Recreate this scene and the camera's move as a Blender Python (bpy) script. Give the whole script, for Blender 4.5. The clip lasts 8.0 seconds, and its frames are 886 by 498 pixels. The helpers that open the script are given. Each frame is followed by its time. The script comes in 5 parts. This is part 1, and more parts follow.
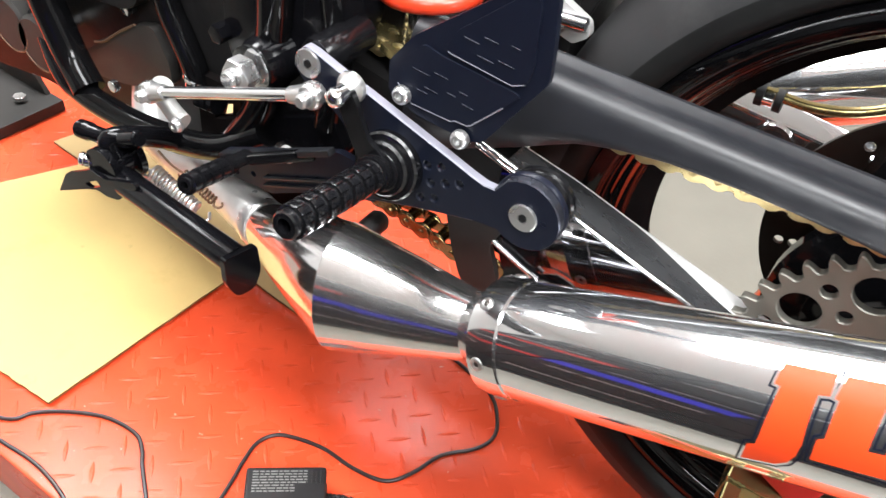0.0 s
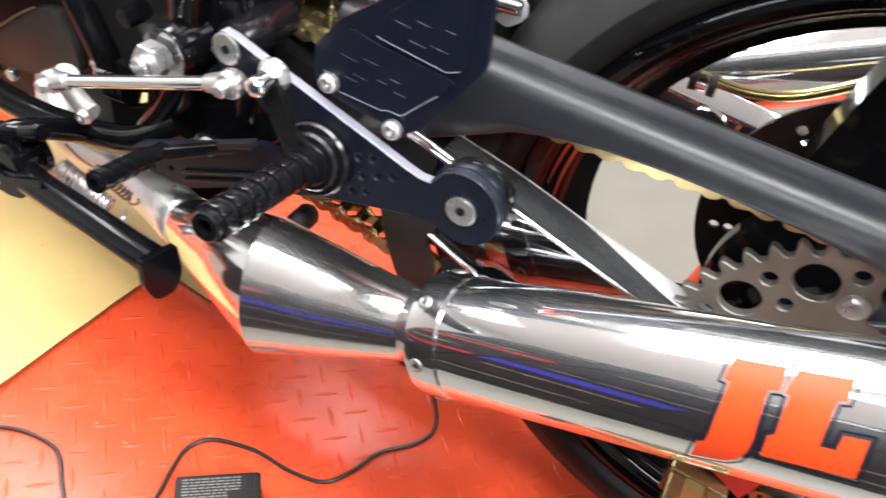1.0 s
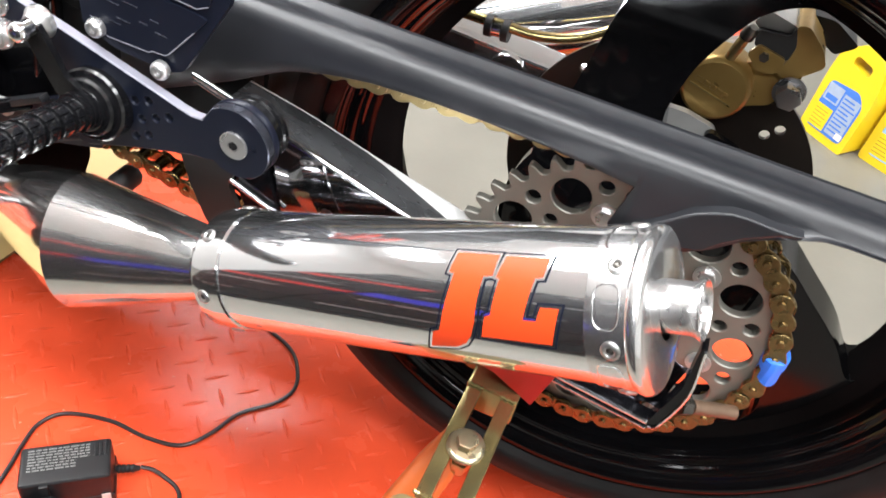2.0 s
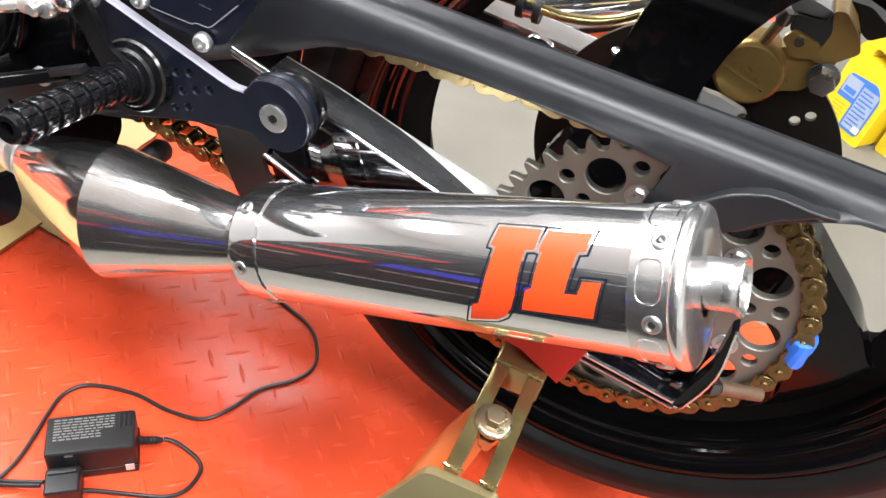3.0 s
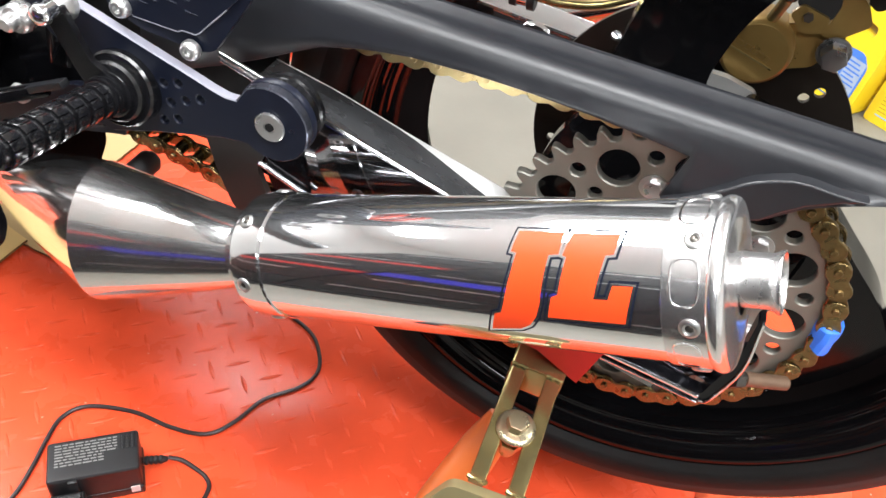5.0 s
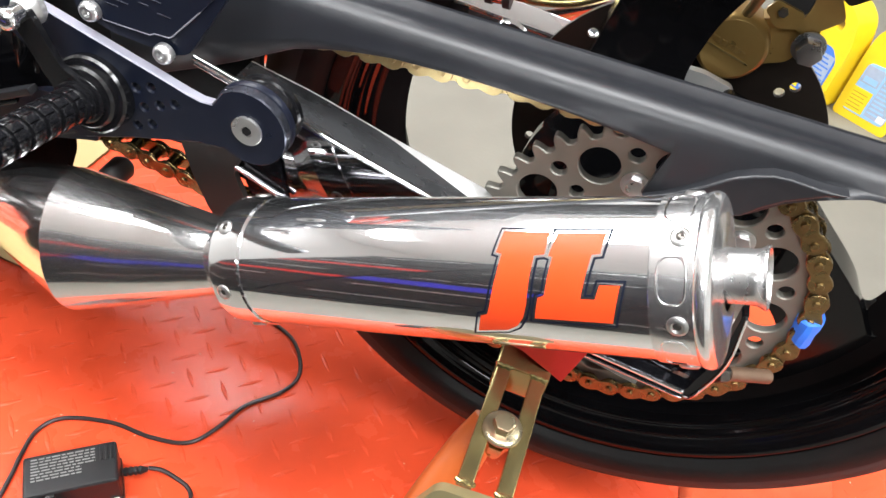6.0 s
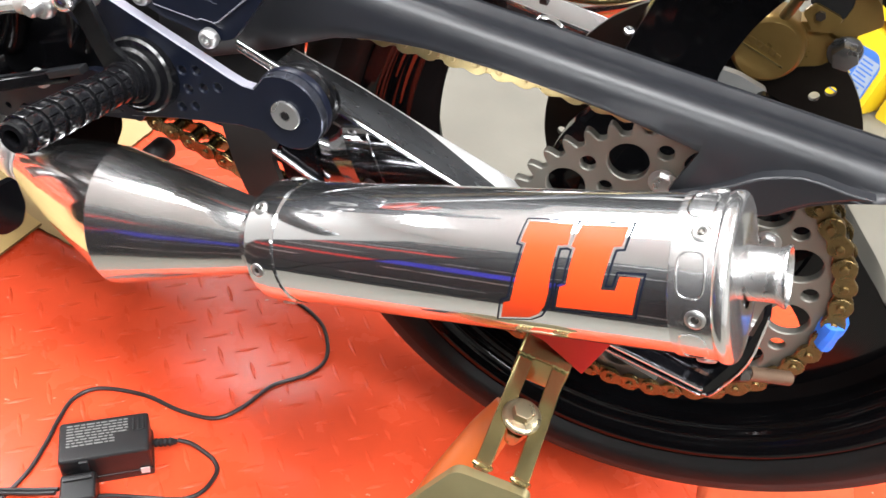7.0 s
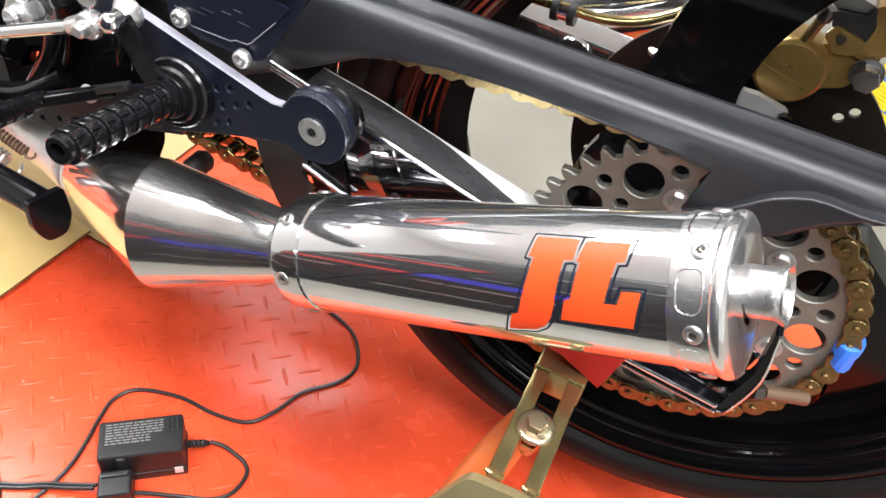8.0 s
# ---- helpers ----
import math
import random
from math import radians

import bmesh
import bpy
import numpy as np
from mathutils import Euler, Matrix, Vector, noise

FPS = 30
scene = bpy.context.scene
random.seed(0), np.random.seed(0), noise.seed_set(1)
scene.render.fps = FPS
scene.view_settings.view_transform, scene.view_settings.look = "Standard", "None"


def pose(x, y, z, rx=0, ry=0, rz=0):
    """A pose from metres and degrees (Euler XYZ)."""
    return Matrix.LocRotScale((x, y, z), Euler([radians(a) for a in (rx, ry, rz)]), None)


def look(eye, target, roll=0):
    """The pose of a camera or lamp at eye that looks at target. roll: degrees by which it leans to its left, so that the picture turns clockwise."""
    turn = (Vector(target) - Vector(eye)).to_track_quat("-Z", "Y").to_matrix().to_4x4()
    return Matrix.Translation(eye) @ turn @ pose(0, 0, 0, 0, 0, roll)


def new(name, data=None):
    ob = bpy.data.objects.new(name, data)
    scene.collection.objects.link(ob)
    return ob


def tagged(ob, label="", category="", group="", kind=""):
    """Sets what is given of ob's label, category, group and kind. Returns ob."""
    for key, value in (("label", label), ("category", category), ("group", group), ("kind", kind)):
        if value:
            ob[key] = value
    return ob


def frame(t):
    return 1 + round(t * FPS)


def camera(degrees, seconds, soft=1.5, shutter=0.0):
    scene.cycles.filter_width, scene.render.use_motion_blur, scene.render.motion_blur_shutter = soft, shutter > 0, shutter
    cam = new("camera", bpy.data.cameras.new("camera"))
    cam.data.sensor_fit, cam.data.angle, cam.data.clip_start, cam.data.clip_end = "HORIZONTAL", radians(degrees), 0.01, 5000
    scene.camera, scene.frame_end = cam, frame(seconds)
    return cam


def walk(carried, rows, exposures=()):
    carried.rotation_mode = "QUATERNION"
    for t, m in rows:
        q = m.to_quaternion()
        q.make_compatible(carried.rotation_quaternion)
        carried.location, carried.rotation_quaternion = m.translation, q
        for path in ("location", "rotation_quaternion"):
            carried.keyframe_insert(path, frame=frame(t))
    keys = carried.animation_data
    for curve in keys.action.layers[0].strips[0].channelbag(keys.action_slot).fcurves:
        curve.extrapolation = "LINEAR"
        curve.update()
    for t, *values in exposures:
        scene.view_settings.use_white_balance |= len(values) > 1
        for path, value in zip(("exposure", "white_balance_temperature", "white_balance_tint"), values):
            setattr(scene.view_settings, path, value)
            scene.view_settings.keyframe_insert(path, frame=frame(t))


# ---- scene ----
cam = camera(60.42, 8.0, soft=1.5, shutter=0.4)
PATH = [
    (0, (0.1221, -0.3346, 0.7477), (-0.1129, 0.1235, 0.2734), 9.26),
    (0.5, (0.0908, -0.3277, 0.7459), (-0.1179, 0.1362, 0.2650), 10.81),
    (1, (0.1104, -0.3164, 0.7366), (-0.0659, 0.1657, 0.2607), 12.58),
    (1.5, (0.1810, -0.3058, 0.7428), (0.0414, 0.1949, 0.2740), 12.16),
    (2, (0.2138, -0.3202, 0.7427), (0.0986, 0.1860, 0.2731), 13.98),
    (2.2, (0.2119, -0.3360, 0.7403), (0.0996, 0.1703, 0.2701), 14.79),
    (3.5, (0.1963, -0.3319, 0.7367), (0.0797, 0.1605, 0.2530), 14.75),
    (4, (0.1930, -0.3215, 0.7349), (0.0755, 0.1680, 0.2485), 14.43),
    (5.5, (0.1758, -0.3189, 0.7267), (0.0891, 0.1805, 0.2439), 12.83),
    (6, (0.1752, -0.3171, 0.7263), (0.0965, 0.1847, 0.2446), 13.45),
    (6.5, (0.1757, -0.3214, 0.7262), (0.0931, 0.1775, 0.2421), 14.11),
    (7, (0.1801, -0.3269, 0.7317), (0.0767, 0.1622, 0.2416), 13.72),
    (7.5, (0.1884, -0.3309, 0.7397), (0.0593, 0.1536, 0.2512), 12.41),
    (8, (0.1981, -0.3326, 0.7452), (0.0531, 0.1489, 0.2581), 11.51),
]
walk(cam, [(t, look(eye, target, roll)) for t, eye, target, roll in PATH])

# ---- world and large lights ----
world = bpy.data.worlds.new("world")
scene.world = world
world.use_nodes = True
bg = world.node_tree.nodes["Background"]
bg.inputs[0].default_value = (0.9, 0.95, 1.0, 1)
bg.inputs[1].default_value = 0.12
scene.view_settings.exposure = 0.20


def area(name, loc, sx, sy, watts, color=(0.97, 0.985, 1.0), rot=(0, 0, 0)):
    d = bpy.data.lights.new(name, "AREA")
    d.shape, d.size, d.size_y, d.energy, d.color = "RECTANGLE", sx, sy, watts, color
    ob = new(name, d)
    ob.matrix_basis = pose(*loc, *rot)
    return ob


CEIL = 2.6
# added unseen fittings for brightness and glints: centre, size along x and y, watts
ADDED_LAMPS = [(0.15, -0.70, 1.20, 0.60, 36), (-0.95, -0.65, 0.60, 0.30, 24), (-1.60, 0.35, 1.10, 1.00, 70), (-1.60, 1.50, 1.10, 1.00, 34), (-0.83, 1.46, 0.26, 0.14, 10),
            (1.75, -0.90, 1.10, 1.00, 70), (1.75, 1.00, 1.10, 1.00, 26), (0.30, -2.60, 1.20, 0.50, 50), (-3.40, 0.30, 0.24, 1.20, 16)]
for lx, ly, sx, sy, watts in ADDED_LAMPS:
    area("added_lamp", (lx, ly, CEIL - 0.10), sx * 0.95, sy * 0.95, watts)


# ---- materials ----
def links(m):
    return m.node_tree.nodes, m.node_tree.links


def mat(name, color, rough=0.5, metal=0.0, coat=0.0, var=0.12, scale=40.0, bump=0.0, bump_scale=300.0, rough_var=0.08,
        spec=0.5, wear=None, wear_amount=0.0, wear_scale=9.0, stretch=(1, 1, 1), specks=None, speck_scale=95.0, haze=0.0):
    """A surface: colour with two scales of noise, uneven gloss, fine relief, and worn patches with a shape of their own."""
    m = bpy.data.materials.new(name)
    m.use_nodes = True
    nd, lk = links(m)
    b = nd["Principled BSDF"]
    b.inputs["Metallic"].default_value = metal
    b.inputs["Coat Weight"].default_value = coat
    b.inputs["Coat Roughness"].default_value = 0.08
    b.inputs["Specular IOR Level"].default_value = spec
    tc = nd.new("ShaderNodeTexCoord")
    mp = nd.new("ShaderNodeMapping")
    mp.inputs["Scale"].default_value = stretch
    lk.new(tc.outputs["Object"], mp.inputs["Vector"])
    n1 = nd.new("ShaderNodeTexNoise")
    n1.inputs["Scale"].default_value = scale
    n1.inputs["Detail"].default_value = 5
    n2 = nd.new("ShaderNodeTexNoise")
    n2.inputs["Scale"].default_value = scale * 0.16
    n2.inputs["Detail"].default_value = 3
    for n in (n1, n2):
        lk.new(mp.outputs["Vector"], n.inputs["Vector"])
    mean = nd.new("ShaderNodeMath")
    mean.operation = "ADD"
    lk.new(n1.outputs["Fac"], mean.inputs[0])
    lk.new(n2.outputs["Fac"], mean.inputs[1])
    cr = nd.new("ShaderNodeMapRange")
    cr.inputs["From Min"].default_value, cr.inputs["From Max"].default_value = 0.65, 1.35
    cr.inputs["To Min"].default_value, cr.inputs["To Max"].default_value = 1 - var, 1 + var
    lk.new(mean.outputs[0], cr.inputs["Value"])
    mul = nd.new("ShaderNodeMix")
    mul.data_type, mul.blend_type = "RGBA", "MULTIPLY"
    mul.inputs["Factor"].default_value = 1.0
    mul.inputs["A"].default_value = (*color, 1)
    lk.new(cr.outputs[0], mul.inputs["B"])
    out = mul.outputs["Result"]
    if wear:
        n3 = nd.new("ShaderNodeTexNoise")
        n3.inputs["Scale"].default_value = wear_scale
        n3.inputs["Detail"].default_value = 8
        n3.inputs["Roughness"].default_value = 0.65
        lk.new(mp.outputs["Vector"], n3.inputs["Vector"])
        ramp = nd.new("ShaderNodeMapRange")
        ramp.inputs["From Min"].default_value, ramp.inputs["From Max"].default_value = 0.56, 0.70
        ramp.inputs["To Min"].default_value, ramp.inputs["To Max"].default_value = 0.0, wear_amount
        lk.new(n3.outputs["Fac"], ramp.inputs["Value"])
        mix = nd.new("ShaderNodeMix")
        mix.data_type = "RGBA"
        lk.new(ramp.outputs[0], mix.inputs["Factor"])
        lk.new(out, mix.inputs["A"])
        mix.inputs["B"].default_value = (*wear, 1)
        out = mix.outputs["Result"]
    if specks:
        n5 = nd.new("ShaderNodeTexNoise")
        n5.inputs["Scale"].default_value = speck_scale
        n5.inputs["Detail"].default_value = 3
        lk.new(tc.outputs["Object"], n5.inputs["Vector"])
        dots = nd.new("ShaderNodeMapRange")
        dots.inputs["From Min"].default_value, dots.inputs["From Max"].default_value = 0.71, 0.76
        dots.inputs["To Min"].default_value, dots.inputs["To Max"].default_value = 0.0, 0.7
        lk.new(n5.outputs["Fac"], dots.inputs["Value"])
        mix2 = nd.new("ShaderNodeMix")
        mix2.data_type = "RGBA"
        lk.new(dots.outputs[0], mix2.inputs["Factor"])
        lk.new(out, mix2.inputs["A"])
        mix2.inputs["B"].default_value = (*specks, 1)
        out = mix2.outputs["Result"]
    lk.new(out, b.inputs["Base Color"])
    rr = nd.new("ShaderNodeMapRange")
    rr.inputs["From Min"].default_value, rr.inputs["From Max"].default_value = 0.65, 1.35
    rr.inputs["To Min"].default_value, rr.inputs["To Max"].default_value = max(0.01, rough - rough_var), min(1, rough + rough_var)
    lk.new(mean.outputs[0], rr.inputs["Value"])
    lk.new(rr.outputs[0], b.inputs["Roughness"])
    if haze:
        soft_lobe = nd.new("ShaderNodeBsdfPrincipled")
        soft_lobe.inputs["Metallic"].default_value = metal
        soft_lobe.inputs["Roughness"].default_value = 0.48
        lk.new(out, soft_lobe.inputs["Base Color"])
        blend = nd.new("ShaderNodeMixShader")
        blend.inputs["Fac"].default_value = haze
        lk.new(b.outputs["BSDF"], blend.inputs[1])
        lk.new(soft_lobe.outputs["BSDF"], blend.inputs[2])
        lk.new(blend.outputs["Shader"], nd["Material Output"].inputs["Surface"])
    if bump:
        n4 = nd.new("ShaderNodeTexNoise")
        n4.inputs["Scale"].default_value = bump_scale
        n4.inputs["Detail"].default_value = 4
        lk.new(mp.outputs["Vector"], n4.inputs["Vector"])
        bp = nd.new("ShaderNodeBump")
        bp.inputs["Strength"].default_value = bump
        bp.inputs["Distance"].default_value = 0.001
        lk.new(n4.outputs["Fac"], bp.inputs["Height"])
        lk.new(bp.outputs["Normal"], b.inputs["Normal"])
    return m


def glow(name, color, strength):
    m = bpy.data.materials.new(name)
    m.use_nodes = True
    b = m.node_tree.nodes["Principled BSDF"]
    b.inputs["Base Color"].default_value = (*color, 1)
    b.inputs["Emission Color"].default_value = (*color, 1)
    b.inputs["Emission Strength"].default_value = strength
    return m


RED_DECK = mat("red_deck_paint", (0.80, 0.087, 0.031), 0.27, var=0.13, scale=18, bump=0.16, bump_scale=60, spec=0.24, rough_var=0.08, wear=(0.68, 0.050, 0.016), wear_amount=0.5, wear_scale=6, specks=(0.82, 0.48, 0.37))
CONCRETE = mat("concrete_floor", (0.166, 0.156, 0.130), 0.5, var=0.14, scale=9, bump=0.15, bump_scale=120, wear=(0.130, 0.121, 0.101), wear_amount=0.6, wear_scale=3)
CHROME = mat("polished_chrome", (0.83, 0.84, 0.86), 0.055, metal=1.0, var=0.05, scale=30, rough_var=0.03, bump=0.05, bump_scale=60, stretch=(0.15, 1, 1), haze=0.07)
STAINLESS = mat("polished_stainless", (0.74, 0.745, 0.755), 0.08, metal=1.0, var=0.05, scale=40, rough_var=0.04, bump=0.03, bump_scale=90, haze=0.06)
END_CAP = mat("polished_end_cap", (0.78, 0.78, 0.785), 0.13, metal=1.0, var=0.06, scale=50, rough_var=0.05, bump=0.03, bump_scale=90, haze=0.22)
BLUED = mat("polished_chamber_steel", (0.62, 0.62, 0.63), 0.10, metal=1.0, var=0.12, scale=55, rough_var=0.05, bump=0.10, bump_scale=90, wear=(0.34, 0.325, 0.31), wear_amount=0.6, wear_scale=16, stretch=(0.2, 1, 1), haze=0.07)
ALU = mat("scuffed_aluminium", (0.50, 0.505, 0.51), 0.19, metal=1.0, var=0.12, scale=60, rough_var=0.08, bump=0.07, bump_scale=160, wear=(0.33, 0.33, 0.33), wear_amount=0.6, wear_scale=20, stretch=(0.3, 1, 1))
RAW_ALU = mat("machined_aluminium", (0.50, 0.50, 0.49), 0.36, metal=1.0, var=0.10, scale=80, bump=0.05, bump_scale=300)
SPROCKET = mat("satin_sprocket_steel", (0.26, 0.25, 0.22), 0.48, metal=0.75, var=0.10, scale=60, bump=0.06, bump_scale=400)
SATIN = mat("satin_black_guard", (0.0155, 0.0163, 0.0192), 0.36, var=0.10, scale=70, rough_var=0.06, bump=0.05, bump_scale=700, spec=0.46)
NAVY = mat("navy_black_anodised", (0.0058, 0.0078, 0.0165), 0.34, metal=0.05, var=0.10, scale=90, bump=0.05, bump_scale=900, spec=0.32)
BOSS_EDGE = mat("turned_navy_rim", (0.060, 0.064, 0.082), 0.26, metal=0.7, var=0.12, scale=90)
# pale colour for highlights along bracket and panel edges
EDGE_SHINE = mat("machined_edge_highlight", (0.27, 0.27, 0.32), 0.45, metal=0.3, var=0.08, scale=120)
BLACK_ANO = mat("black_anodised", (0.006, 0.006, 0.007), 0.19, metal=0.1, var=0.10, scale=90, spec=0.55)
GLOSS = mat("gloss_black_paint", (0.004, 0.004, 0.005), 0.12, var=0.1, scale=30, rough_var=0.05, spec=0.24)
SPOKE = mat("gloss_black_spoke", (0.003, 0.003, 0.0035), 0.11, var=0.1, scale=30, rough_var=0.04, spec=0.2)
DARK = mat("dark_casting", (0.011, 0.0106, 0.0108), 0.47, metal=0.0, var=0.25, scale=35, bump=0.25, bump_scale=160, spec=0.13)
RUBBER = mat("black_rubber", (0.016, 0.016, 0.017), 0.58, var=0.15, scale=50, bump=0.10, bump_scale=350)
TYRE = mat("tyre_rubber", (0.010, 0.010, 0.010), 0.52, var=0.2, scale=40, bump=0.12, bump_scale=300, spec=0.16)
TREAD = mat("lit_tread_rubber", (0.032, 0.032, 0.033), 0.65, var=0.2, scale=25, bump=0.15, bump_scale=200, spec=0.2, wear=(0.06, 0.059, 0.057), wear_amount=0.5, wear_scale=8)
GOLD_CHAIN = mat("gold_chain_plate", (0.20, 0.140, 0.060), 0.27, metal=0.9, var=0.2, scale=120, wear=(0.09, 0.055, 0.025), wear_amount=0.7, wear_scale=90)
PALE_GOLD = mat("brass_chain_plate", (0.43, 0.345, 0.165), 0.30, metal=0.85, var=0.16, scale=120, wear=(0.25, 0.18, 0.075), wear_amount=0.6, wear_scale=90)
STEEL_BOLT = mat("grey_bolt_steel", (0.30, 0.30, 0.31), 0.30, metal=0.9, var=0.15, scale=80)
DARK_STEEL = mat("oily_steel", (0.12, 0.11, 0.10), 0.32, metal=0.9, var=0.2, scale=100)
CALIPER = mat("gold_caliper_paint", (0.40, 0.26, 0.085), 0.32, metal=0.6, var=0.12, scale=60, bump=0.1, bump_scale=260)
ZINC = mat("yellow_zinc_plate", (0.40, 0.325, 0.145), 0.24, metal=0.85, var=0.28, scale=30, bump=0.09, bump_scale=120, wear=(0.24, 0.15, 0.045), wear_amount=0.6, wear_scale=25)
DISC = mat("brown_brake_disc", (0.032, 0.024, 0.020), 0.38, metal=0.6, var=0.15, scale=60, stretch=(1, 1, 1))
CARD = mat("yellow_cardboard", (0.68, 0.485, 0.19), 0.75, var=0.07, scale=14, bump=0.15, bump_scale=160, wear=(0.52, 0.36, 0.12), wear_amount=0.5, wear_scale=7, specks=(0.47, 0.34, 0.12), speck_scale=24.0)
CARD_EDGE = mat("cardboard_edge", (0.20, 0.12, 0.04), 0.85, var=0.3, scale=120)
PLASTIC = mat("black_plastic", (0.013, 0.013, 0.014), 0.40, var=0.10, scale=120, bump=0.10, bump_scale=900, spec=0.4)
PRINT = mat("grey_print", (0.20, 0.20, 0.195), 0.6, var=0.25, scale=400)
WHITE = mat("white_plastic", (0.75, 0.70, 0.68), 0.5, var=0.05, scale=60)
CABLE = mat("black_cable", (0.018, 0.017, 0.018), 0.38, var=0.1, scale=90)
ORANGE = mat("orange_red_vinyl", (0.80, 0.062, 0.012), 0.45, var=0.04, scale=40, spec=0.3)
INK = mat("black_vinyl", (0.008, 0.010, 0.020), 0.5, var=0.05, scale=40, spec=0.12)
RED_PAD = mat("red_pad", (0.50, 0.012, 0.010), 0.45, var=0.10, scale=50, bump=0.1, bump_scale=300)
RED_SPRING = mat("red_spring_paint", (0.75, 0.05, 0.015), 0.30, coat=0.4, var=0.06, scale=40)
ORANGE_ARM = mat("orange_arm_paint", (0.62, 0.14, 0.03), 0.32, coat=0.4, var=0.12, scale=20, wear=(0.40, 0.25, 0.08), wear_amount=0.5, wear_scale=12)
TAPE = mat("blue_tape", (0.03, 0.17, 0.75), 0.55, var=0.08, scale=90, bump=0.2, bump_scale=250)
YELLOW = mat("yellow_jug_plastic", (0.74, 0.53, 0.014), 0.35, var=0.05, scale=20)
BLUE_LABEL = mat("blue_label", (0.05, 0.16, 0.52), 0.4, var=0.10, scale=60)
PALE_PRINT = mat("pale_grey_blue_print", (0.30, 0.36, 0.47), 0.4, var=0.12, scale=60)
OLIVE = mat("dark_yellow_print", (0.42, 0.30, 0.02), 0.4, var=0.1, scale=60)
CYAN = mat("light_blue_label", (0.25, 0.45, 0.70), 0.4, var=0.1, scale=60)
RAG = mat("orange_red_rag", (0.65, 0.10, 0.03), 0.85, var=0.2, scale=30, bump=0.4, bump_scale=200)
STEEL_PLATE = mat("grey_steel_plate", (0.032, 0.030, 0.028), 0.50, metal=0.1, var=0.3, scale=20, bump=0.1, bump_scale=150, spec=0.25)
WALL = mat("painted_wall", (0.74, 0.735, 0.72), 0.7, var=0.06, scale=5, bump=0.1, bump_scale=120)
DARK_WALL = mat("black_cabinet_paint", (0.0075, 0.0075, 0.009), 0.45, var=0.2, scale=5, spec=0.25)
CEILING = mat("ceiling_paint", (0.74, 0.74, 0.73), 0.8, var=0.04, scale=4)
CABINET = mat("blue_streak_paint", (0.02, 0.022, 0.42), 0.35, coat=0.2, var=0.2, scale=8)
TUBE_GLOW = glow("tube_glow", (0.97, 0.985, 1.0), 7.0)
CAST = mat("cast_aluminium", (0.50, 0.50, 0.48), 0.42, metal=0.35, var=0.10, scale=60, bump=0.1, bump_scale=300)
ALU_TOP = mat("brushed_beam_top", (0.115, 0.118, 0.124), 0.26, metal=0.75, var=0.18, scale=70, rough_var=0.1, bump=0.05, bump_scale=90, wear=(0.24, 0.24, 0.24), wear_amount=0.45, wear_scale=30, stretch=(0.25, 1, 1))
WELL = mat("black_rim_well_paint", (0.003, 0.003, 0.0035), 0.25, var=0.1, scale=30, rough_var=0.05, spec=0.05)
RIM = mat("black_rim_paint", (0.003, 0.003, 0.0035), 0.07, var=0.1, scale=30, rough_var=0.02, spec=0.24)
SATIN_STEEL = mat("satin_plated_steel", (0.66, 0.66, 0.66), 0.30, metal=0.9, var=0.06, scale=70, bump=0.03, bump_scale=250)

KNURLED = mat("knurled_black_grip", (0.006, 0.006, 0.007), 0.16, var=0.2, scale=120, spec=0.75)
BARREL = mat("matt_black_barrel", (0.007, 0.006, 0.006), 0.6, var=0.2, scale=30, rough_var=0.05, spec=0.0)
PALE_STEEL = mat("dull_bare_steel", (0.46, 0.46, 0.45), 0.42, metal=0.35, var=0.12, scale=60, bump=0.06, bump_scale=240)
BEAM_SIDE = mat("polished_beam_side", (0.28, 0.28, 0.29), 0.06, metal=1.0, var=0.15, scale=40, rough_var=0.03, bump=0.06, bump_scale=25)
RIDGE = mat("worn_raised_edge", (0.030, 0.033, 0.048), 0.28, metal=0.3, var=0.15, scale=150)
MID_GOLD = mat("oily_brass_plate", (0.30, 0.23, 0.11), 0.22, metal=0.95, var=0.2, scale=120, wear=(0.06, 0.045, 0.025), wear_amount=0.8, wear_scale=90)
PALE_ZINC = mat("pale_zinc_bolt", (0.40, 0.345, 0.225), 0.30, metal=0.85, var=0.15, scale=80, bump=0.05, bump_scale=200)
# pale stand-in for the bright reflection on the beam's far edge
LIT_EDGE = mat("lit_beam_edge", (0.74, 0.74, 0.73), 0.38, metal=0.25, var=0.08, scale=80)
RUSTY = mat("rusty_stud", (0.16, 0.10, 0.065), 0.55, metal=0.5, var=0.25, scale=90, bump=0.2, bump_scale=500)
GUSSET = mat("pale_gusset_zinc", (0.31, 0.265, 0.135), 0.33, metal=0.6, var=0.28, scale=26, bump=0.12, bump_scale=120, wear=(0.21, 0.145, 0.055), wear_amount=0.65, wear_scale=22)
TUBE = mat("gloss_black_tube", (0.004, 0.004, 0.0045), 0.14, var=0.2, scale=30, rough_var=0.06, spec=0.26)
CHAMBER = mat("mirror_chamber_steel", (0.76, 0.755, 0.75), 0.12, metal=1.0, var=0.08, scale=50, rough_var=0.06, bump=0.07, bump_scale=70, wear=(0.56, 0.54, 0.52), wear_amount=0.4, wear_scale=18, stretch=(0.15, 1, 1), haze=0.15)
OUTLET = mat("brushed_outlet_steel", (0.56, 0.555, 0.55), 0.27, metal=1.0, var=0.08, scale=60, rough_var=0.06, bump=0.05, bump_scale=150, haze=0.25)
HEADER = mat("dull_header_steel", (0.66, 0.655, 0.64), 0.34, metal=0.6, var=0.10, scale=60, bump=0.06, bump_scale=160, wear=(0.42, 0.40, 0.37), wear_amount=0.5, wear_scale=18)
